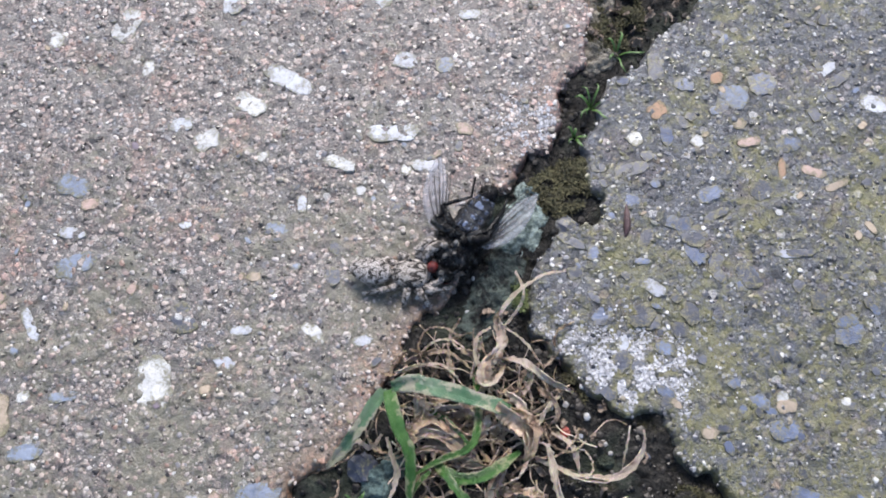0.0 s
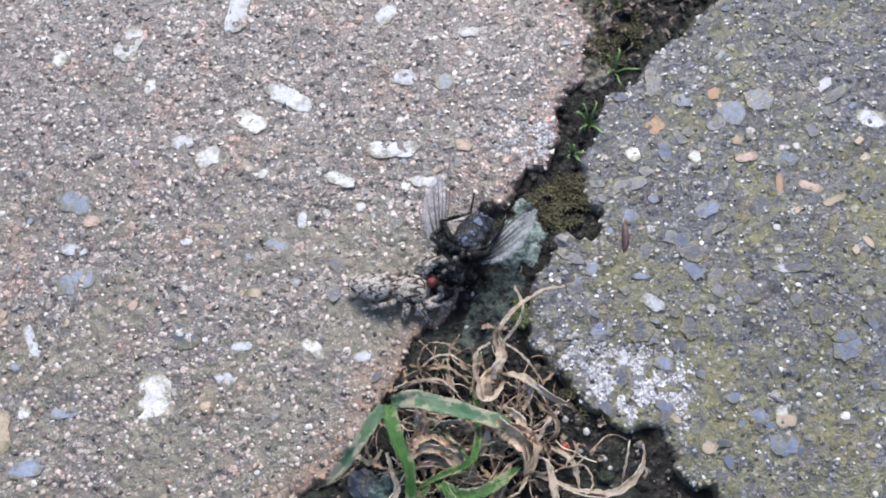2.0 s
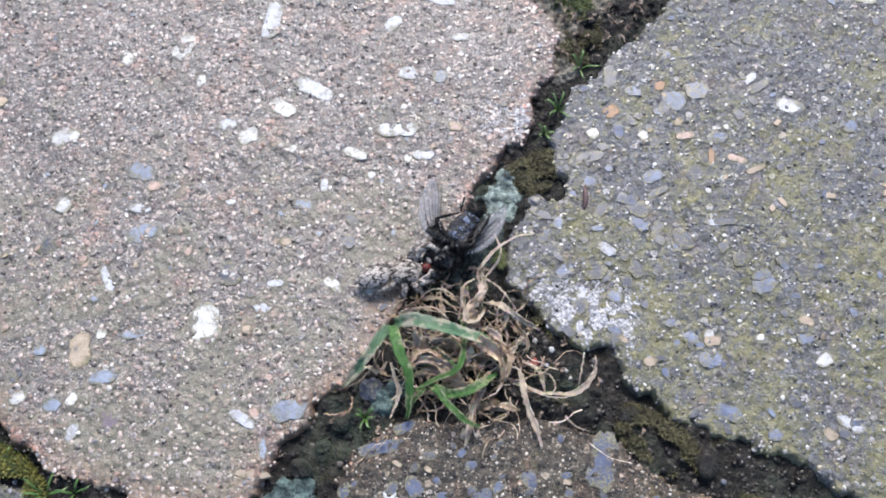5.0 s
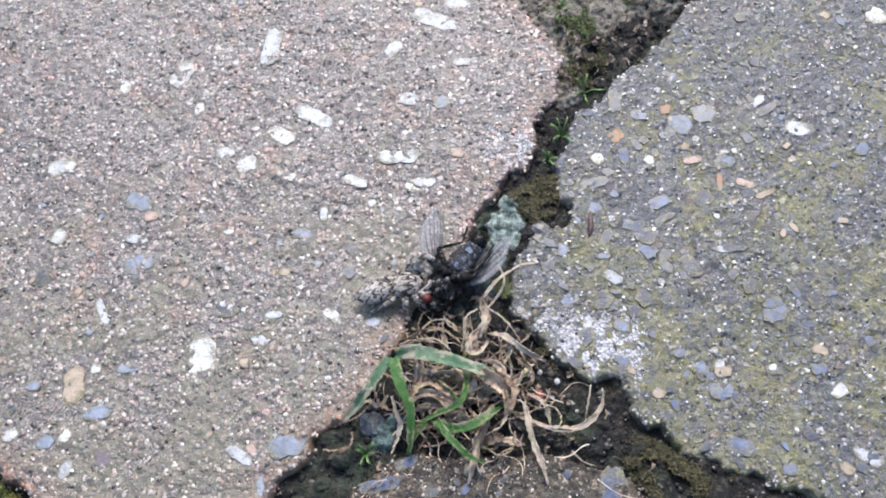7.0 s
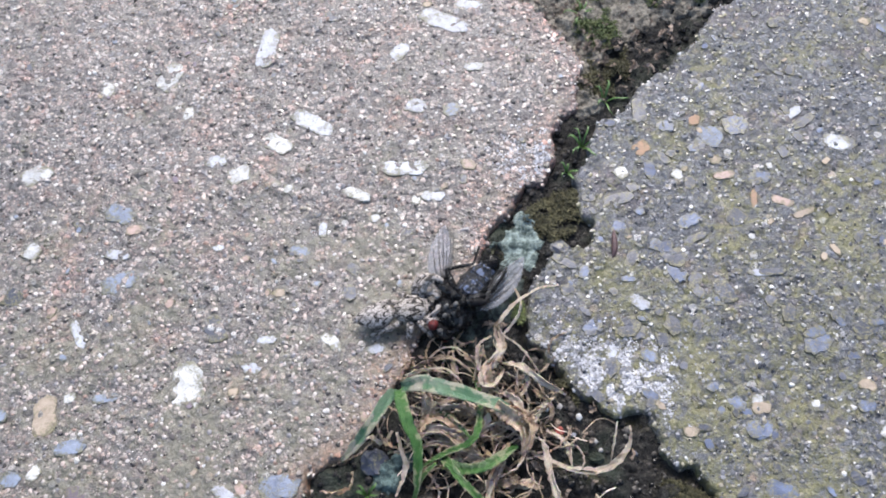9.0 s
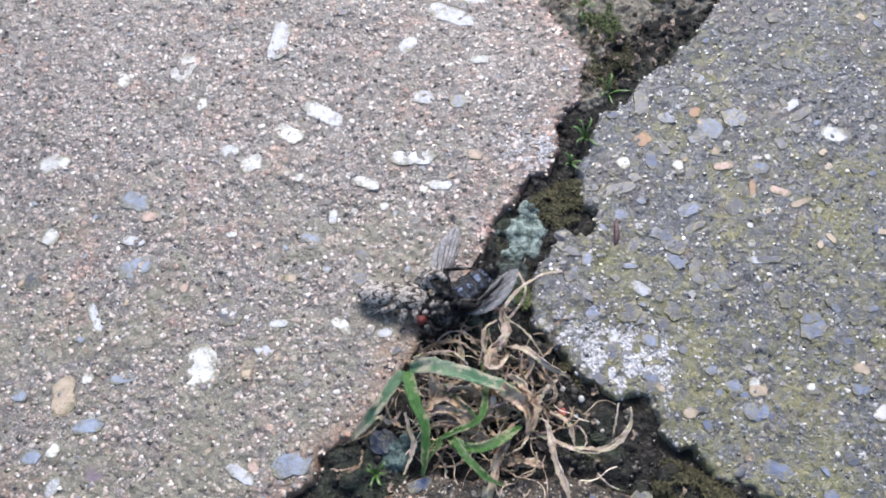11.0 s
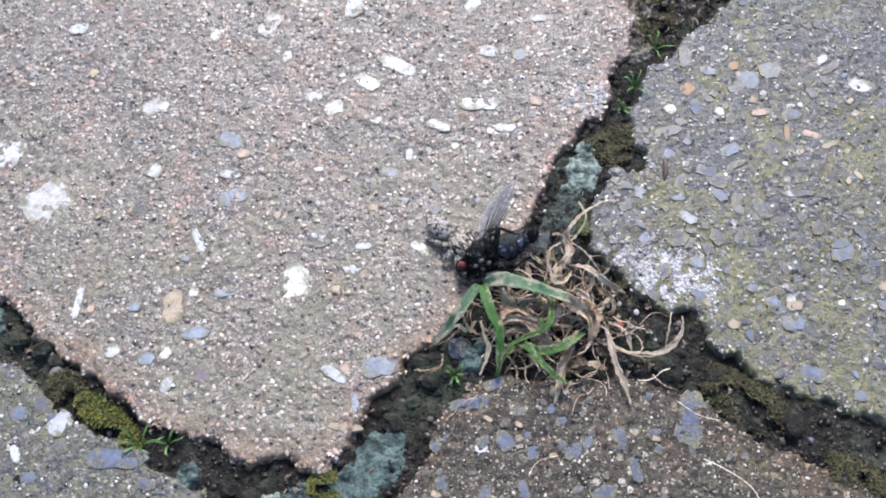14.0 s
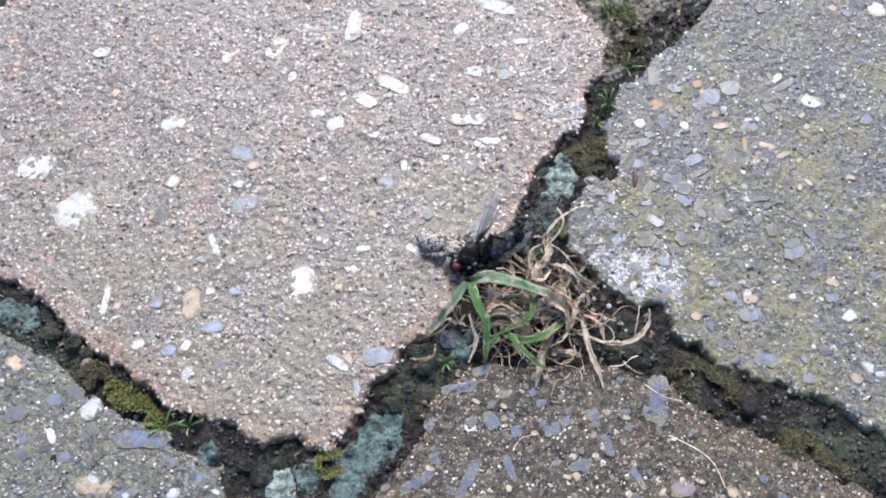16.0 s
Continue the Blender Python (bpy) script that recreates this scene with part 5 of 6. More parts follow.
spider_eye = plain_skin("spider_eye", (0.01, 0.01, 0.01), (0.02, 0.018, 0.016), 0.3, 0.08, gloss=0.8)
jaw_skin = plain_skin("spider_jaw", (0.22, 0.2, 0.18), (0.42, 0.39, 0.36), 0.3, 0.5)


def make_spider():
    """Its origin is the waist; it faces +x."""
    spider = thing("jumping_spider", "mottled grey-brown jumping spider gripping a fly", "spider")
    carapace = part("carapace", mesh_of("carapace", *ball(1.75, 1.25, 0.85, (1.7, 0, 0.15), 14, 18, lambda u, a: (1.08 - 0.1 * u * u) * (1.06 if u > 0.1 else 0.98)), spider_front), spider, "grey-brown hairy carapace")
    for side in (-1, 1):
        for x, y, z, r in ((3.28, 0.32, 0.3, 0.26), (3.08, 0.78, 0.42, 0.17), (2.5, 0.95, 0.78, 0.12), (1.55, 0.9, 0.86, 0.14)):
            part("eye", mesh_of("eye", *ball(r, r, r, (x, side * y, z), 6, 9), spider_eye), carapace, "shiny black eye")
        part("jaw", mesh_of("jaw", *ball(0.55, 0.32, 0.42, (3.25, side * 0.36, -0.35), 8, 10), jaw_skin), carapace)
        path = [(2.9, side * 0.85, -0.1), (3.5, side * 1.05, 0.5), (4.0, side * 0.85, 0.75), (4.25, side * 0.5, 0.6)]
        palp = part("palp", mesh_of("palp", *tube(smooth_path(path, 3), [0.2, 0.24, 0.25, 0.24, 0.24, 0.25, 0.28, 0.3, 0.3, 0.22], 8), spider_palp), spider)
        part("tip", mesh_of("tip", *ball(0.3, 0.28, 0.28, (4.2, side * 0.55, 0.75), 7, 10), jaw_skin), palp, "pale grey palp tip")
    abdomen = part("abdomen", mesh_of("abdomen", *ball(1.85, 1.15, 0.95, (-1.8, 0, 0.1), 18, 20, lambda u, a: 1.02 + 0.16 * u - 0.18 * u * u + 0.02 * math.sin(9 * a)), spider_back), spider, "abdomen with dark zigzag marks")
    part("spinnerets", mesh_of("spinnerets", *join([tube([(-3.5, s, 0.05), (-3.95, s * 1.3, 0.0)], [0.14, 0.08]) for s in (-0.14, 0.14)]), spider_legs), abdomen)

    def on_abdomen(r):
        a, u = r.uniform(-0.3, math.pi + 0.3), r.uniform(-0.98, 0.95)
        k = math.sqrt(1 - u * u) * (1.02 + 0.16 * u - 0.18 * u * u)
        return (-1.8 + 1.85 * u, 1.15 * k * math.cos(a), 0.1 + 0.95 * k * math.sin(a)), (-0.9, k * math.cos(a), k * math.sin(a))

    def on_carapace(r):
        a, u = r.uniform(-0.2, math.pi + 0.2), r.uniform(-0.95, 0.95)
        k = math.sqrt(1 - u * u)
        return (1.7 + 1.75 * u, 1.25 * k * math.cos(a), 0.15 + 0.85 * k * math.sin(a)), (0.6, k * math.cos(a), k * math.sin(a))
    part("hair", mesh_of("hair", *hairs(420, 3, on_abdomen, 0.2, 0.011), spider_hair, False), abdomen)
    part("hair", mesh_of("hair", *hairs(300, 4, on_carapace, 0.2, 0.011), spider_hair, False), carapace)
    legs = []
    for pts, fat in (([(2.6, 0.8, 0.2), (3.2, 1.7, 1.4), (4.2, 2.1, 1.8), (5.0, 1.6, 1.5)], 0.44), ([(2.6, -0.8, -0.2), (3.2, -1.5, 0.3), (4.2, -1.4, 0.0), (5.0, -0.9, -0.4)], 0.42),
                     ([(2.1, 0.9, 0.1), (2.4, 1.9, 1.1), (3.2, 2.6, 1.4), (4.0, 2.5, 1.1)], 0.4), ([(2.0, -0.9, -0.2), (2.4, -1.7, 0.1), (2.8, -2.2, -0.4), (3.1, -2.5, -0.9)], 0.36),
                     ([(1.3, 0.9, -0.2), (1.2, 1.5, 0.1), (0.9, 1.9, -0.4), (0.6, 2.1, -0.9)], 0.34), ([(1.3, -0.9, -0.2), (1.3, -1.7, 0.1), (1.1, -2.2, -0.4), (1.0, -2.5, -0.9)], 0.34),
                     ([(0.7, 0.8, -0.2), (-0.4, 1.2, -0.1), (-1.4, 1.3, -0.5), (-2.2, 1.4, -0.9)], 0.3), ([(0.7, -0.8, -0.2), (-0.3, -1.3, -0.1), (-1.5, -1.4, -0.5), (-2.5, -1.5, -0.9)], 0.3)):
        a, b, c, d = (Vector(p) for p in pts)
        root = a.copy()
        path = [p - root for p in (a, a.lerp(b, 0.4), a.lerp(b, 0.8), b, b.lerp(c, 0.25), b.lerp(c, 0.7), c, c.lerp(d, 0.5), d)]
        leg = part("leg", mesh_of("leg", *tube(path, [fat * 0.8, fat, fat * 1.05, fat * 0.85, fat * 0.95, fat * 0.9, fat * 0.75, fat * 0.65, fat * 0.5], 9), spider_palp if a.x > 2.5 else spider_legs), spider, "", pose(*(root * MM)))

        def on_leg(r, path=path, fat=fat):
            k = r.randrange(0, len(path) - 1)
            out = Vector((r.uniform(-1, 1), r.uniform(-1, 1), r.uniform(-0.4, 1))).normalized()
            return path[k].lerp(path[k + 1], r.random()) + out * fat * 0.6, out
        part("hair", mesh_of("hair", *hairs(150, int(fat * 999 + a.x * 10), on_leg, 0.26, 0.011), spider_hair, False), leg)
        legs.append((leg, root))
    return spider, abdomen, legs


spider, spider_abdomen, spider_leg_list = make_spider()


# ---- aggregate of the paving stones ----
chip(stone_a, -38.0, 47.7, 1.6, 1.7, 23, white)
chip(stone_a, -31.3, 49.3, 3.4, 2.4, 58, white)
chip(stone_a, -28.7, 44.5, 1.7, 1.1, 78, white)
chip(stone_a, -21.1, 53.0, 4.8, 2.1, 81, pale)
chip(stone_a, -15.4, 43.1, 4.7, 1.9, -35, pale)
chip(stone_a, -18.8, 40.6, 3.0, 1.9, -32, white)
chip(stone_a, -24.9, 38.5, 1.9, 1.5, 11, pale)
chip(stone_a, -22.5, 37.0, 2.3, 1.9, 22, white)
chip(stone_a, -10.4, 34.6, 2.7, 1.2, -27, white)
chip(stone_a, -33.9, 32.6, 2.9, 2.0, -21, steel)
chip(stone_a, -32.3, 30.8, 1.5, 1.1, -1, pink)
chip(stone_a, -42.4, 37.4, 1.1, 1.2, -1, white)
chip(stone_a, -5.6, 37.6, 4.3, 1.7, -1, pale)
chip(stone_a, -13.6, 30.7, 1.6, 0.9, 88, pale)
chip(stone_a, -15.7, 28.5, 1.9, 1.0, -16, steel)
chip(stone_a, -23.6, 28.7, 1.0, 0.7, -1, pale)
chip(stone_a, -17.3, 35.3, 1.0, 1.0, -1, white)
chip(stone_a, -8.5, 32.0, 0.8, 0.8, -1, white)
chip(stone_a, -6.6, 52.0, 2.3, 1.7, 44, pale)
chip(stone_a, -32.8, 25.2, 3.4, 1.9, 16, steel)
chip(stone_a, -23.0, 20.3, 2.6, 1.9, -66, grey)
chip(stone_a, -18.0, 19.3, 1.5, 0.9, 5, pale)
chip(stone_a, -25.0, 15.0, 4.1, 3.0, 88, white)
chip(stone_a, -35.9, 19.8, 2.9, 0.9, -63, pale)
chip(stone_a, -12.2, 19.2, 1.8, 0.9, -40, white)
chip(stone_a, -7.9, 18.4, 1.4, 0.8, 10, pale)
chip(stone_a, -35.6, 13.8, 1.0, 1.0, 0, white)
chip(stone_a, -32.3, 13.8, 2.3, 0.9, 5, steel)
chip(stone_a, -37.7, 12.3, 3.7, 2.2, 95, tan)
chip(stone_a, -34.8, 9.5, 2.4, 1.0, 8, steel)
chip(stone_a, -10.4, 26.6, 1.3, 0.9, -31, grey)
chip(stone_a, -20.7, 14.3, 0.9, 0.8, -1, tan)
chip(stone_a, -33.5, 28.1, 2.3, 1.1, -11, pale)
chip(stone_a, -17.3, 24.0, 1.1, 0.9, -1, tan)
chip(stone_a, -4.7, 45.0, 2.1, 1.5, -1, pale)
chip(stone_a, -1.0, 44.4, 1.4, 1.5, -1, steel)
chip(stone_a, 1.4, 49.9, 2.0, 1.1, -1, pale)
chip(stone_a, 8.3, 35.0, 1.4, 0.8, 60, white)
chip(stone_a, -2.8, 34.4, 2.2, 1.1, -6, pale)
chip(stone_a, -4.5, 34.0, 0.9, 0.9, -1, white)
chip(stone_a, 0.8, 38.0, 1.5, 1.1, -1, pink)
chip(stone_a, -53.5, 24.5, 5.0, 5.0, 37, white)
chip(stone_a, -43.6, 37.3, 2.6, 2.1, 28, white)
chip(stone_a, -42.1, 28.6, 1.5, 1.6, 0, white)
chip(stone_a, -43.0, 23.7, 1.7, 1.7, 0, dark)
chip(stone_a, -59.8, 30.7, 4.1, 3.7, 0, pale)
chip(stone_a, -47.6, 12.7, 4.0, 0.8, 87, pale)
chip(stone_a, -39.4, 6.5, 1.5, 1.4, 1, steel)
chip(stone_a, -37.0, 3.7, 1.8, 1.0, 70, pale)
chip(stone_a, -33.5, 5.1, 1.7, 1.7, 1, purple)
chip(stone_a, -37.5, 7.0, 1.2, 1.1, 57, white)
chip(stone_a, -15.7, 6.0, 3.4, 2.3, 6, steel)
chip(stone_a, -20.2, 5.0, 2.9, 1.1, -36, pale)
chip(stone_a, -17.9, 2.0, 1.9, 0.7, -77, steel)
chip(stone_a, -18.9, -0.3, 3.5, 0.8, -7, tan)
chip(stone_a, -34.7, 9.2, 2.7, 1.1, 6, steel)
chip(stone_a, -54.6, 48.6, 2.2, 1.7, 0, pale)
chip(stone_a, -42.9, 7.1, 1.5, 1.2, 35, white)
chip(stone_a, -11.8, 19.0, 1.8, 0.9, -52, white)
chip(stone_a, -19.2, 16.6, 1.7, 1.0, 1, pale)
chip(stone_a, -10.5, 24.1, 1.5, 1.3, -33, grey)
chip(stone_a, -1.9, 56.1, 5.3, 2.2, -30, pale)
chip(stone_a, -14.1, 57.0, 1.4, 1.6, 0, dark)
chip(stone_a, 0.9, 58.3, 2.9, 1.4, -13, pale)
# paler blue than the chips around it: sky reflection put into its colour
chip(stone_b, 25.1, 40.9, 2.7, 2.7, -7, steel)
chip(stone_b, 28.0, 42.3, 2.0, 2.1, -1, blue)
chip(stone_b, 20.9, 42.2, 1.6, 1.4, -1, blue)
chip(stone_b, 23.8, 43.0, 1.3, 1.0, 75, orange)
chip(stone_b, 18.1, 39.6, 1.7, 1.5, 31, orange)
chip(stone_b, 15.9, 36.7, 1.3, 1.2, -35, white)
chip(stone_b, 21.5, 36.5, 1.2, 1.1, -36, white)
chip(stone_b, 25.4, 38.2, 1.0, 1.0, -1, tan)
chip(stone_b, 26.1, 36.4, 2.0, 0.9, 5, pink)
chip(stone_b, 33.6, 43.5, 2.9, 1.0, 35, pale)
chip(stone_b, 34.9, 42.7, 2.5, 1.1, 26, grey)
chip(stone_b, 37.8, 40.1, 2.1, 1.6, -25, pale)
chip(stone_b, 28.6, 33.7, 1.7, 0.6, 81, orange)
chip(stone_b, 31.4, 33.4, 2.1, 0.9, -24, pink)
chip(stone_b, 26.6, 31.6, 1.8, 2.0, -47, dark)
chip(stone_b, 22.0, 31.3, 2.2, 1.4, 15, blue)
chip(stone_b, 29.5, 36.1, 2.2, 1.4, -1, blue)
chip(stone_b, 22.4, 29.4, 2.4, 0.8, 20, grey)
chip(stone_b, 20.3, 25.9, 2.1, 1.8, -56, blue)
chip(stone_b, 15.4, 33.7, 3.0, 1.3, 10, grey)
chip(stone_b, 18.6, 28.7, 1.2, 1.1, -1, blue)
chip(stone_b, 15.2, 30.7, 1.2, 1.1, -0, blue)
chip(stone_b, 30.7, 37.5, 0.6, 0.7, 0, white)
chip(stone_b, 27.8, 29.5, 0.6, 0.6, -1, white)
chip(stone_b, 18.1, 46.5, 2.3, 1.8, -36, pale)
chip(stone_b, 18.4, 43.8, 1.5, 2.2, -1, grey)
chip(stone_b, 16.6, 22.7, 1.9, 1.2, -38, pale)
chip(stone_b, 24.6, 23.8, 2.4, 1.7, -67, dark)
chip(stone_b, 15.3, 20.4, 1.9, 1.8, -0, dark)
chip(stone_b, 19.6, 20.6, 1.8, 1.4, -44, dark)
chip(stone_b, 12.1, 20.6, 1.8, 1.1, 40, blue)
chip(stone_b, 32.3, 19.8, 1.8, 1.1, 19, blue)
chip(stone_b, 24.4, 13.3, 1.6, 1.2, -0, blue)
chip(stone_b, 25.9, 10.8, 1.7, 1.6, -43, blue)
chip(stone_b, 31.3, 13.2, 0.8, 0.7, 0, white)
chip(stone_b, 20.1, 10.7, 1.1, 0.9, 0, tan)
chip(stone_b, 29.2, 25.8, 2.4, 0.7, -0, grey)
chip(stone_b, 15.7, 25.1, 1.4, 0.6, -6, blue)
chip(stone_b, 28.2, 25.7, 1.9, 0.8, -0, pale)
chip(stone_b, 33.2, 32.1, 2.1, 0.7, 21, tan)
chip(stone_b, 8.0, 25.9, 1.9, 0.8, -37, grey)
chip(stone_b, 9.8, 27.0, 2.4, 0.9, -33, grey)
chip(stone_b, 11.6, 25.9, 1.1, 0.9, 59, blue)
chip(stone_b, 7.7, 18.0, 2.1, 1.9, 0, grey)
chip(stone_b, 13.4, 16.6, 1.7, 1.4, 58, dark)
chip(stone_b, 14.8, 16.1, 1.4, 1.2, -0, grey)
chip(stone_b, 11.9, 14.2, 2.2, 1.0, -42, grey)
chip(stone_b, 16.9, 13.3, 1.4, 1.0, 57, grey)
chip(stone_b, 13.8, 18.0, 1.0, 1.4, -1, pale)
chip(stone_b, 36.9, 20.2, 2.4, 1.8, 19, dark)
chip(stone_b, 32.3, 18.9, 2.3, 2.2, -1, blue)
chip(stone_b, 24.3, 23.5, 2.2, 1.7, 20, blue)
chip(stone_b, 26.1, 11.0, 2.2, 1.6, -1, blue)
chip(stone_b, 38.2, 40.0, 2.7, 1.6, -13, grey)
chip(stone_b, 26.2, 13.6, 1.0, 1.0, -1, white)
chip(stone_b, 31.4, 13.0, 1.3, 1.1, -0, grey)
chip(stone_b, 22.6, 4.5, 1.9, 1.2, -1, pale)
chip(stone_b, 27.2, 5.6, 2.6, 1.6, -22, blue)
chip(stone_b, 35.7, 13.0, 1.5, 1.1, -1, blue)
chip(stone_b, 38.9, 4.6, 2.7, 1.5, -39, pale)
chip(stone_b, 49.0, 55.2, 2.1, 2.3, -0, white)
chip(stone_b, 37.3, 10.8, 1.5, 1.1, 29, white)
chip(stone_b, 44.9, 13.9, 1.6, 1.2, 0, blue)
chip(stone_c, -4.2, 4.2, 2.1, 1.1, 16, slate)
chip(stone_c, -6.6, 2.2, 3.8, 1.3, 11, slate)
chip(stone_c, -3.2, -1.6, 1.8, 1.7, -60, slate)
chip(stone_c, -5.5, -2.2, 1.2, 1.0, 1, pale)
chip(stone_c, -0.5, -2.6, 1.1, 1.3, 1, slate)
chip(stone_c, 3.2, -2.6, 1.5, 1.2, 1, slate)
chip(stone_c, 4.8, -1.5, 1.5, 0.8, 48, slate)
chip(stone_c, 7.7, -0.7, 1.6, 1.3, -41, slate)
chip(stone_c, 2.2, 0.5, 1.1, 0.9, 1, slate)
chip(stone_c, -1.8, 1.4, 1.3, 0.9, 1, dark)
chip(stone_c, -9.9, -1.9, 1.5, 1.0, 71, slate)
chip(stone_c, 9.0, 4.7, 2.0, 1.1, -74, slate)
chip(stone_c, 14.8, 1.0, 5.2, 2.9, 70, slate)
chip(stone_c, -5.8, -8.0, 4.7, 1.3, 62, slate)
chip(stone_c, -11.1, -8.1, 4.0, 1.2, 29, slate)
chip(stone_c, -1.3, -6.7, 2.8, 0.9, -76, slate)
chip(stone_c, 6.0, -6.1, 2.4, 1.5, -9, slate)
chip(stone_c, 9.2, -4.1, 2.3, 1.0, -84, slate)
chip(stone_c, 3.4, -2.2, 1.5, 1.4, 1, slate)
chip(stone_c, 12.0, -7.4, 2.9, 0.8, -64, slate)
chip(stone_c, -0.4, -2.4, 1.0, 0.9, 1, slate)
chip(stone_c, 16.6, -8.6, 2.4, 1.7, 1, purple)
chip(stone_c, -9.2, -5.8, 1.1, 1.9, 1, slate)
chip(stone_d, -45.2, -8.5, 3.8, 1.9, -4, tan)
chip(stone_d, -40.8, -3.6, 5.9, 2.0, -3, blue)
chip(stone_d, -47.1, -0.2, 2.4, 2.0, 46, pale)
chip(stone_d, -51.4, 0.7, 1.7, 1.5, 1, blue)
chip(stone_d, -50.9, -3.2, 2.0, 0.8, -60, pale)
chip(stone_d, -50.8, -10.4, 1.7, 1.5, 69, blue)
chip(stone_d, -32.6, -10.3, 2.4, 1.7, 11, grey)
chip(stone_d, -41.6, -9.4, 2.4, 1.2, 11, blue)
chip(stone_d, -55.3, -0.9, 2.4, 1.9, 1, grey)
chip(stone_d, -49.2, 1.6, 2.0, 1.4, -44, grey)
chip(stone_d, -49.0, -5.6, 1.3, 1.1, 1, blue)
chip(stone_d, -53.7, -5.3, 2.1, 1.5, 34, grey)
chip(stone_d, -56.6, 5.0, 2.4, 1.5, -36, tan)
chip(stone_d, -37.8, -6.0, 2.4, 1.2, -18, grey)
chip(stone_d, -36.7, -9.3, 1.4, 1.1, 1, pale)
scatter_chips(stone_a, (-62, -3, 11, 60), 110, (0.45, 0.9), (grey, tan, pink, grey, purple, steel, dark))
scatter_chips(stone_b, (6, 3, 52, 60), 170, (0.7, 1.35), (blue, dark, grey, blue, slate, dark, grey, dark, grey, tan))
scatter_chips(stone_c, (-18, -14, 34, 4), 80, (0.5, 1.1), (slate, dark, slate, grey, dark, tan))
scatter_chips(stone_d, (-66, -14, -30, 8), 80, (0.6, 1.2), (grey, blue, blue, dark, dark, pale))
scatter_grains(stone_a, (-78, -5, 13, 64), 30000, (0.16, 0.6), grains_a, "sand grains of many brown and pink tones")
scatter_grains(stone_b, (5, -2, 62, 63), 15000, (0.14, 0.55), grains_b, "grey sand grains under algae")
scatter_grains(stone_c, (-20, -18, 36, 5), 9000, (0.12, 0.42), grains_c, "dark brown sand grains")
scatter_grains(stone_d, (-74, -18, -29, 10), 6000, (0.16, 0.55), grains_d, "grey and brown sand grains")


# ---- what moves ----
FLY_ROWS = [
    # seconds, x, y, height, roll, pitch, direction of its tail
    (0.0, -0.2, 26.0, 1.5, 0, 0, 58), (2.95, -0.2, 26.0, 1.5, 0, 0, 58), (3.1, -0.1, 24.3, 1.5, 3, 0, 63), (3.2, -0.1, 22.9, 1.5, 4, 0, 64), (3.42, -0.3, 22.9, 1.5, 3, 0, 63),
    (3.55, -0.2, 22.5, 1.5, 0, 0, 60), (3.7, -0.3, 22.0, 1.5, 0, 0, 57), (4.2, -0.3, 22.0, 1.5, 0, 0, 56), (6.3, -0.3, 21.8, 1.5, 0, 0, 55), (8.2, -0.5, 21.8, 1.5, 0, 0, 54),
    (10.3, -1.2, 21.0, 1.5, 2, 0, 50), (10.7, -1.7, 20.6, 1.5, 2, 0, 46), (11.0, -2.0, 20.2, 1.5, 2, 0, 43), (11.3, -2.3, 20.0, 1.5, 2, 0, 41), (11.5, -2.8, 19.7, 1.5, 0, 0, 36),
    (11.7, -3.6, 18.7, 1.5, 0, 0, 24), (12.0, -4.2, 18.3, 1.5, 0, 0, 20), (12.6, -4.2, 18.3, 1.5, -4, 0, 17), (13.0, -4.6, 17.9, 1.6, -16, 0, 19), (13.3, -5.0, 17.8, 1.7, -28, 0, 23),
    (13.8, -5.3, 17.3, 1.7, -40, 0, 28), (14.5, -5.2, 17.1, 1.8, -56, 0, 33), (15.5, -5.4, 17.2, 1.8, -62, 0, 32), (16.0, -4.9, 17.2, 1.8, -64, 0, 31)]
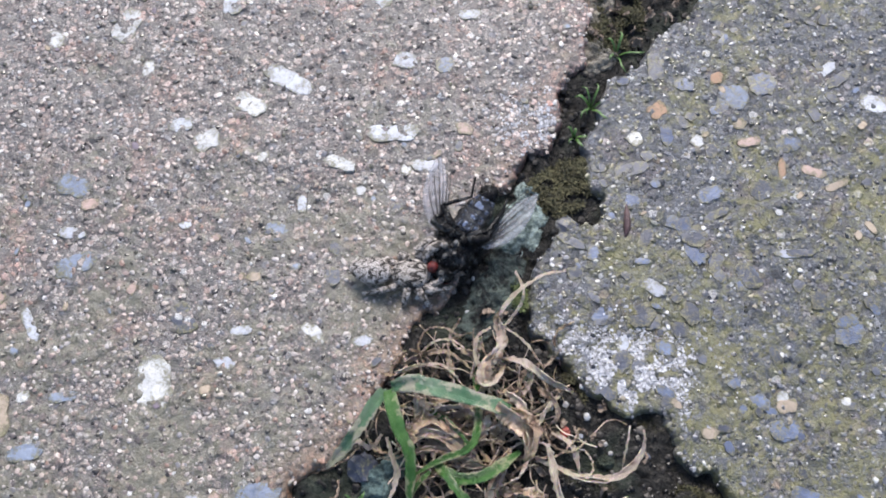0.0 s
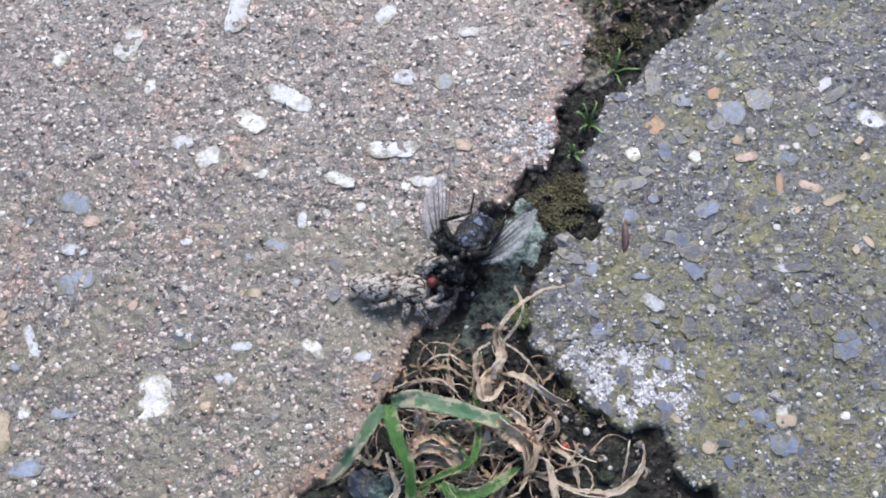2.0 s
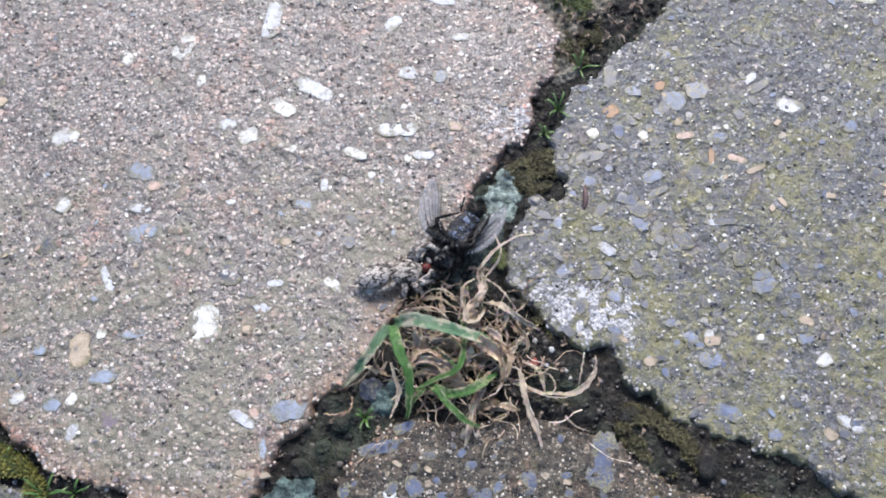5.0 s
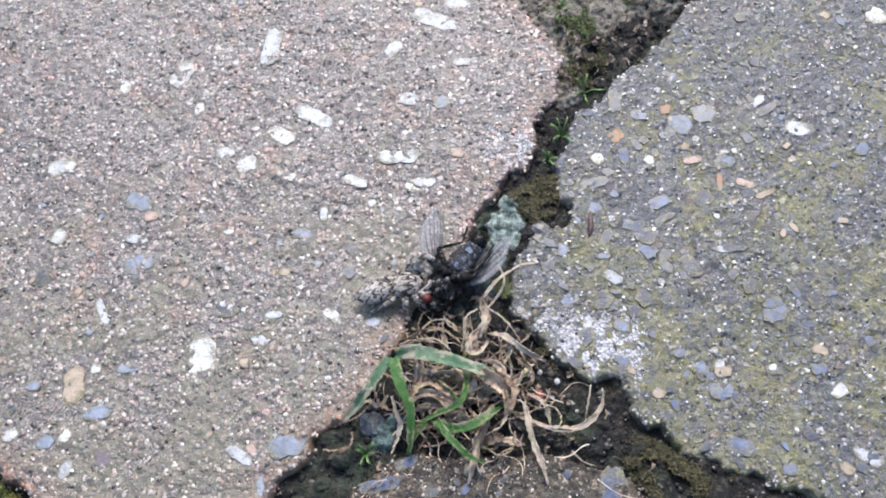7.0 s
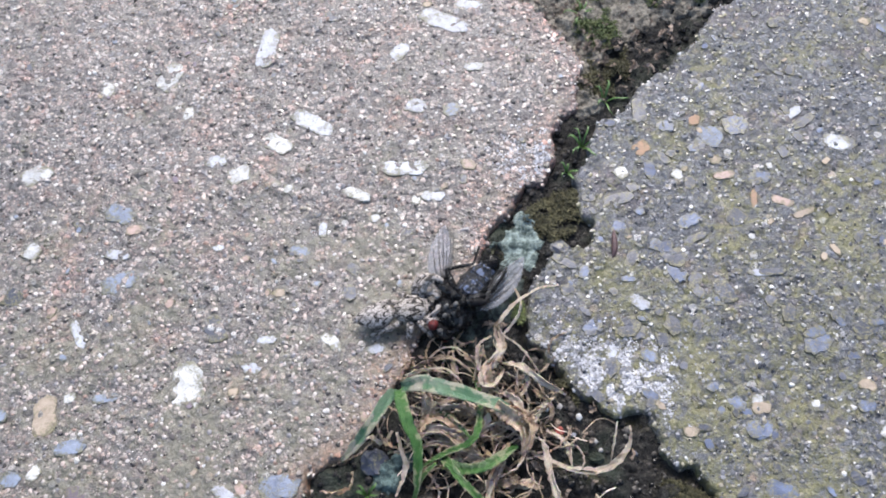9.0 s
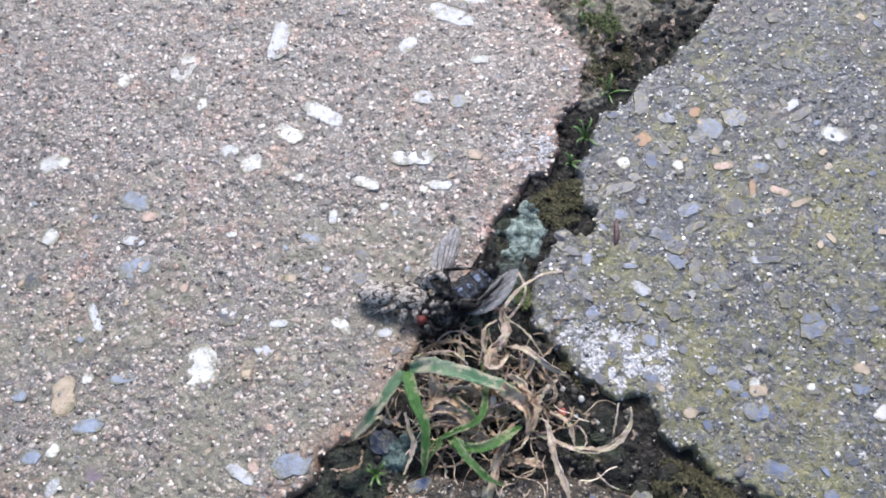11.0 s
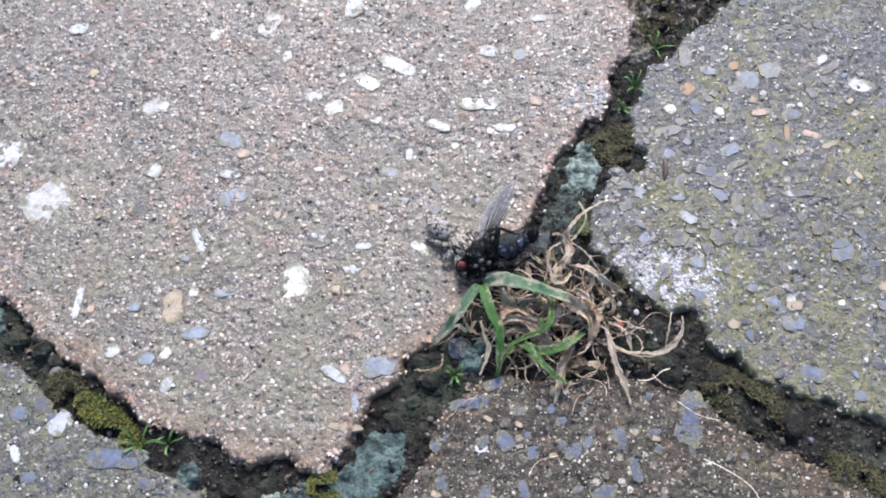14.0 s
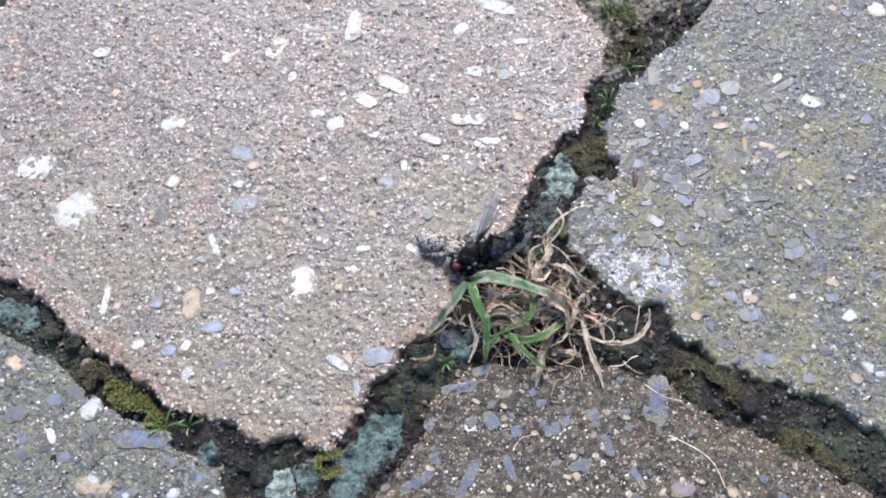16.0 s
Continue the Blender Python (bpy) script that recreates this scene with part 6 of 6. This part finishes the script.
SPIDER_ROWS = [
    # seconds, x, y, height, pitch (nose down +), heading
    (0.0, -5.5, 23.9, 1.0, 2, 0), (2.95, -5.5, 23.9, 1.0, 2, 0), (3.1, -5.4, 21.7, 1.15, 2, -2), (3.2, -5.4, 20.5, 1.15, 2, 0), (3.42, -5.4, 20.4, 1.15, 2, 1), (3.55, -5.5, 19.9, 1.15, 2, 3),
    (3.7, -5.8, 19.3, 1.15, 3, 5), (4.2, -5.9, 19.3, 1.2, 4, 6), (6.3, -6.1, 21.2, 1.22, -5, 10), (7.0, -6.1, 21.5, 1.22, -5, 10), (8.2, -6.1, 21.5, 1.22, -5, 9),
    (10.3, -6.7, 21.5, 1.22, -5, 2), (10.7, -6.9, 21.6, 1.22, -5, -6), (11.3, -7.4, 21.7, 1.22, -5, -12), (11.5, -7.8, 21.7, 1.22, -5, -22), (11.7, -8.3, 21.7, 1.22, -5, -30),
    (12.0, -8.5, 21.8, 1.22, -5, -34), (12.6, -8.5, 21.8, 1.22, -5, -36), (13.0, -8.5, 21.1, 1.22, -5, -38), (13.3, -8.5, 20.7, 1.22, -5, -40), (14.0, -8.7, 19.9, 1.22, -5, -41),
    (14.5, -8.9, 19.2, 1.22, -5, -38), (15.5, -8.8, 19.1, 1.22, -5, -30), (16.0, -8.5, 19.0, 1.22, -5, -22)]


def motions():
    walk(fly, [(t, pose(x * MM, y * MM, z * MM, roll, pitch, tail + 180)) for t, x, y, z, roll, pitch, tail in FLY_ROWS])
    walk(spider, [(t, pose(x * MM, y * MM, z * MM, 0, pitch, head)) for t, x, y, z, pitch, head in SPIDER_ROWS])
    # wings: spread from the tail's direction and lifted from the ground
    for (wing, root), rows in zip(fly_wings, (
            [(0.0, 32, 6), (2.95, 32, 6), (3.2, 26, 14), (3.7, 34, 16), (8.2, 36, 8), (11.0, 31, 12), (12.6, 37, 6), (13.5, 36, 6), (14.5, 43, -4), (16.0, 49, 0)],
            [(0.0, -15, 4), (2.95, -15, 4), (3.2, -13, 8), (3.7, -6, 2), (8.2, -4, 2), (11.0, 2, -2), (12.6, 6, -4), (16.0, 6, -4)])):
        walk(wing, [(t, pose(*(Vector(root) * MM)) @ pose(0, 0, 0, 0, 0, 180 + turn) @ pose(0, 0, 0, 0, -lift, 0)) for t, turn, lift in rows])
    # the spider's abdomen bends at the waist
    walk(spider_abdomen, [(t, pose(0, 0, 0, 0, pitch, turn)) for t, pitch, turn in (
        (0.0, -3, -8), (2.95, -3, -8), (3.2, -3, -4), (4.2, -8, 4), (6.3, 2, 4), (8.2, 2, 4), (10.3, 2, 0), (11.0, 2, 0), (12.0, 1, 0), (14.5, 1, -4), (16.0, 1, -2))])
    # the legs step when it pulls
    for k, (leg, root) in enumerate(spider_leg_list):
        s = 1 if k % 2 else -1
        walk(leg, [(t, pose(*(root * MM), 0, 0, s * a)) for t, a in ((0.0, 0), (2.95, 0), (3.1, 14), (3.2, -4), (3.45, 6), (3.6, -10), (3.8, 2), (6.3, 4), (8.2, 3), (10.4, -4), (10.8, 6),
                                                                     (11.4, -5), (11.6, 10), (11.9, -3), (12.7, 2), (13.1, 9), (13.4, -4), (14.3, 3), (16.0, 0))])


motions()
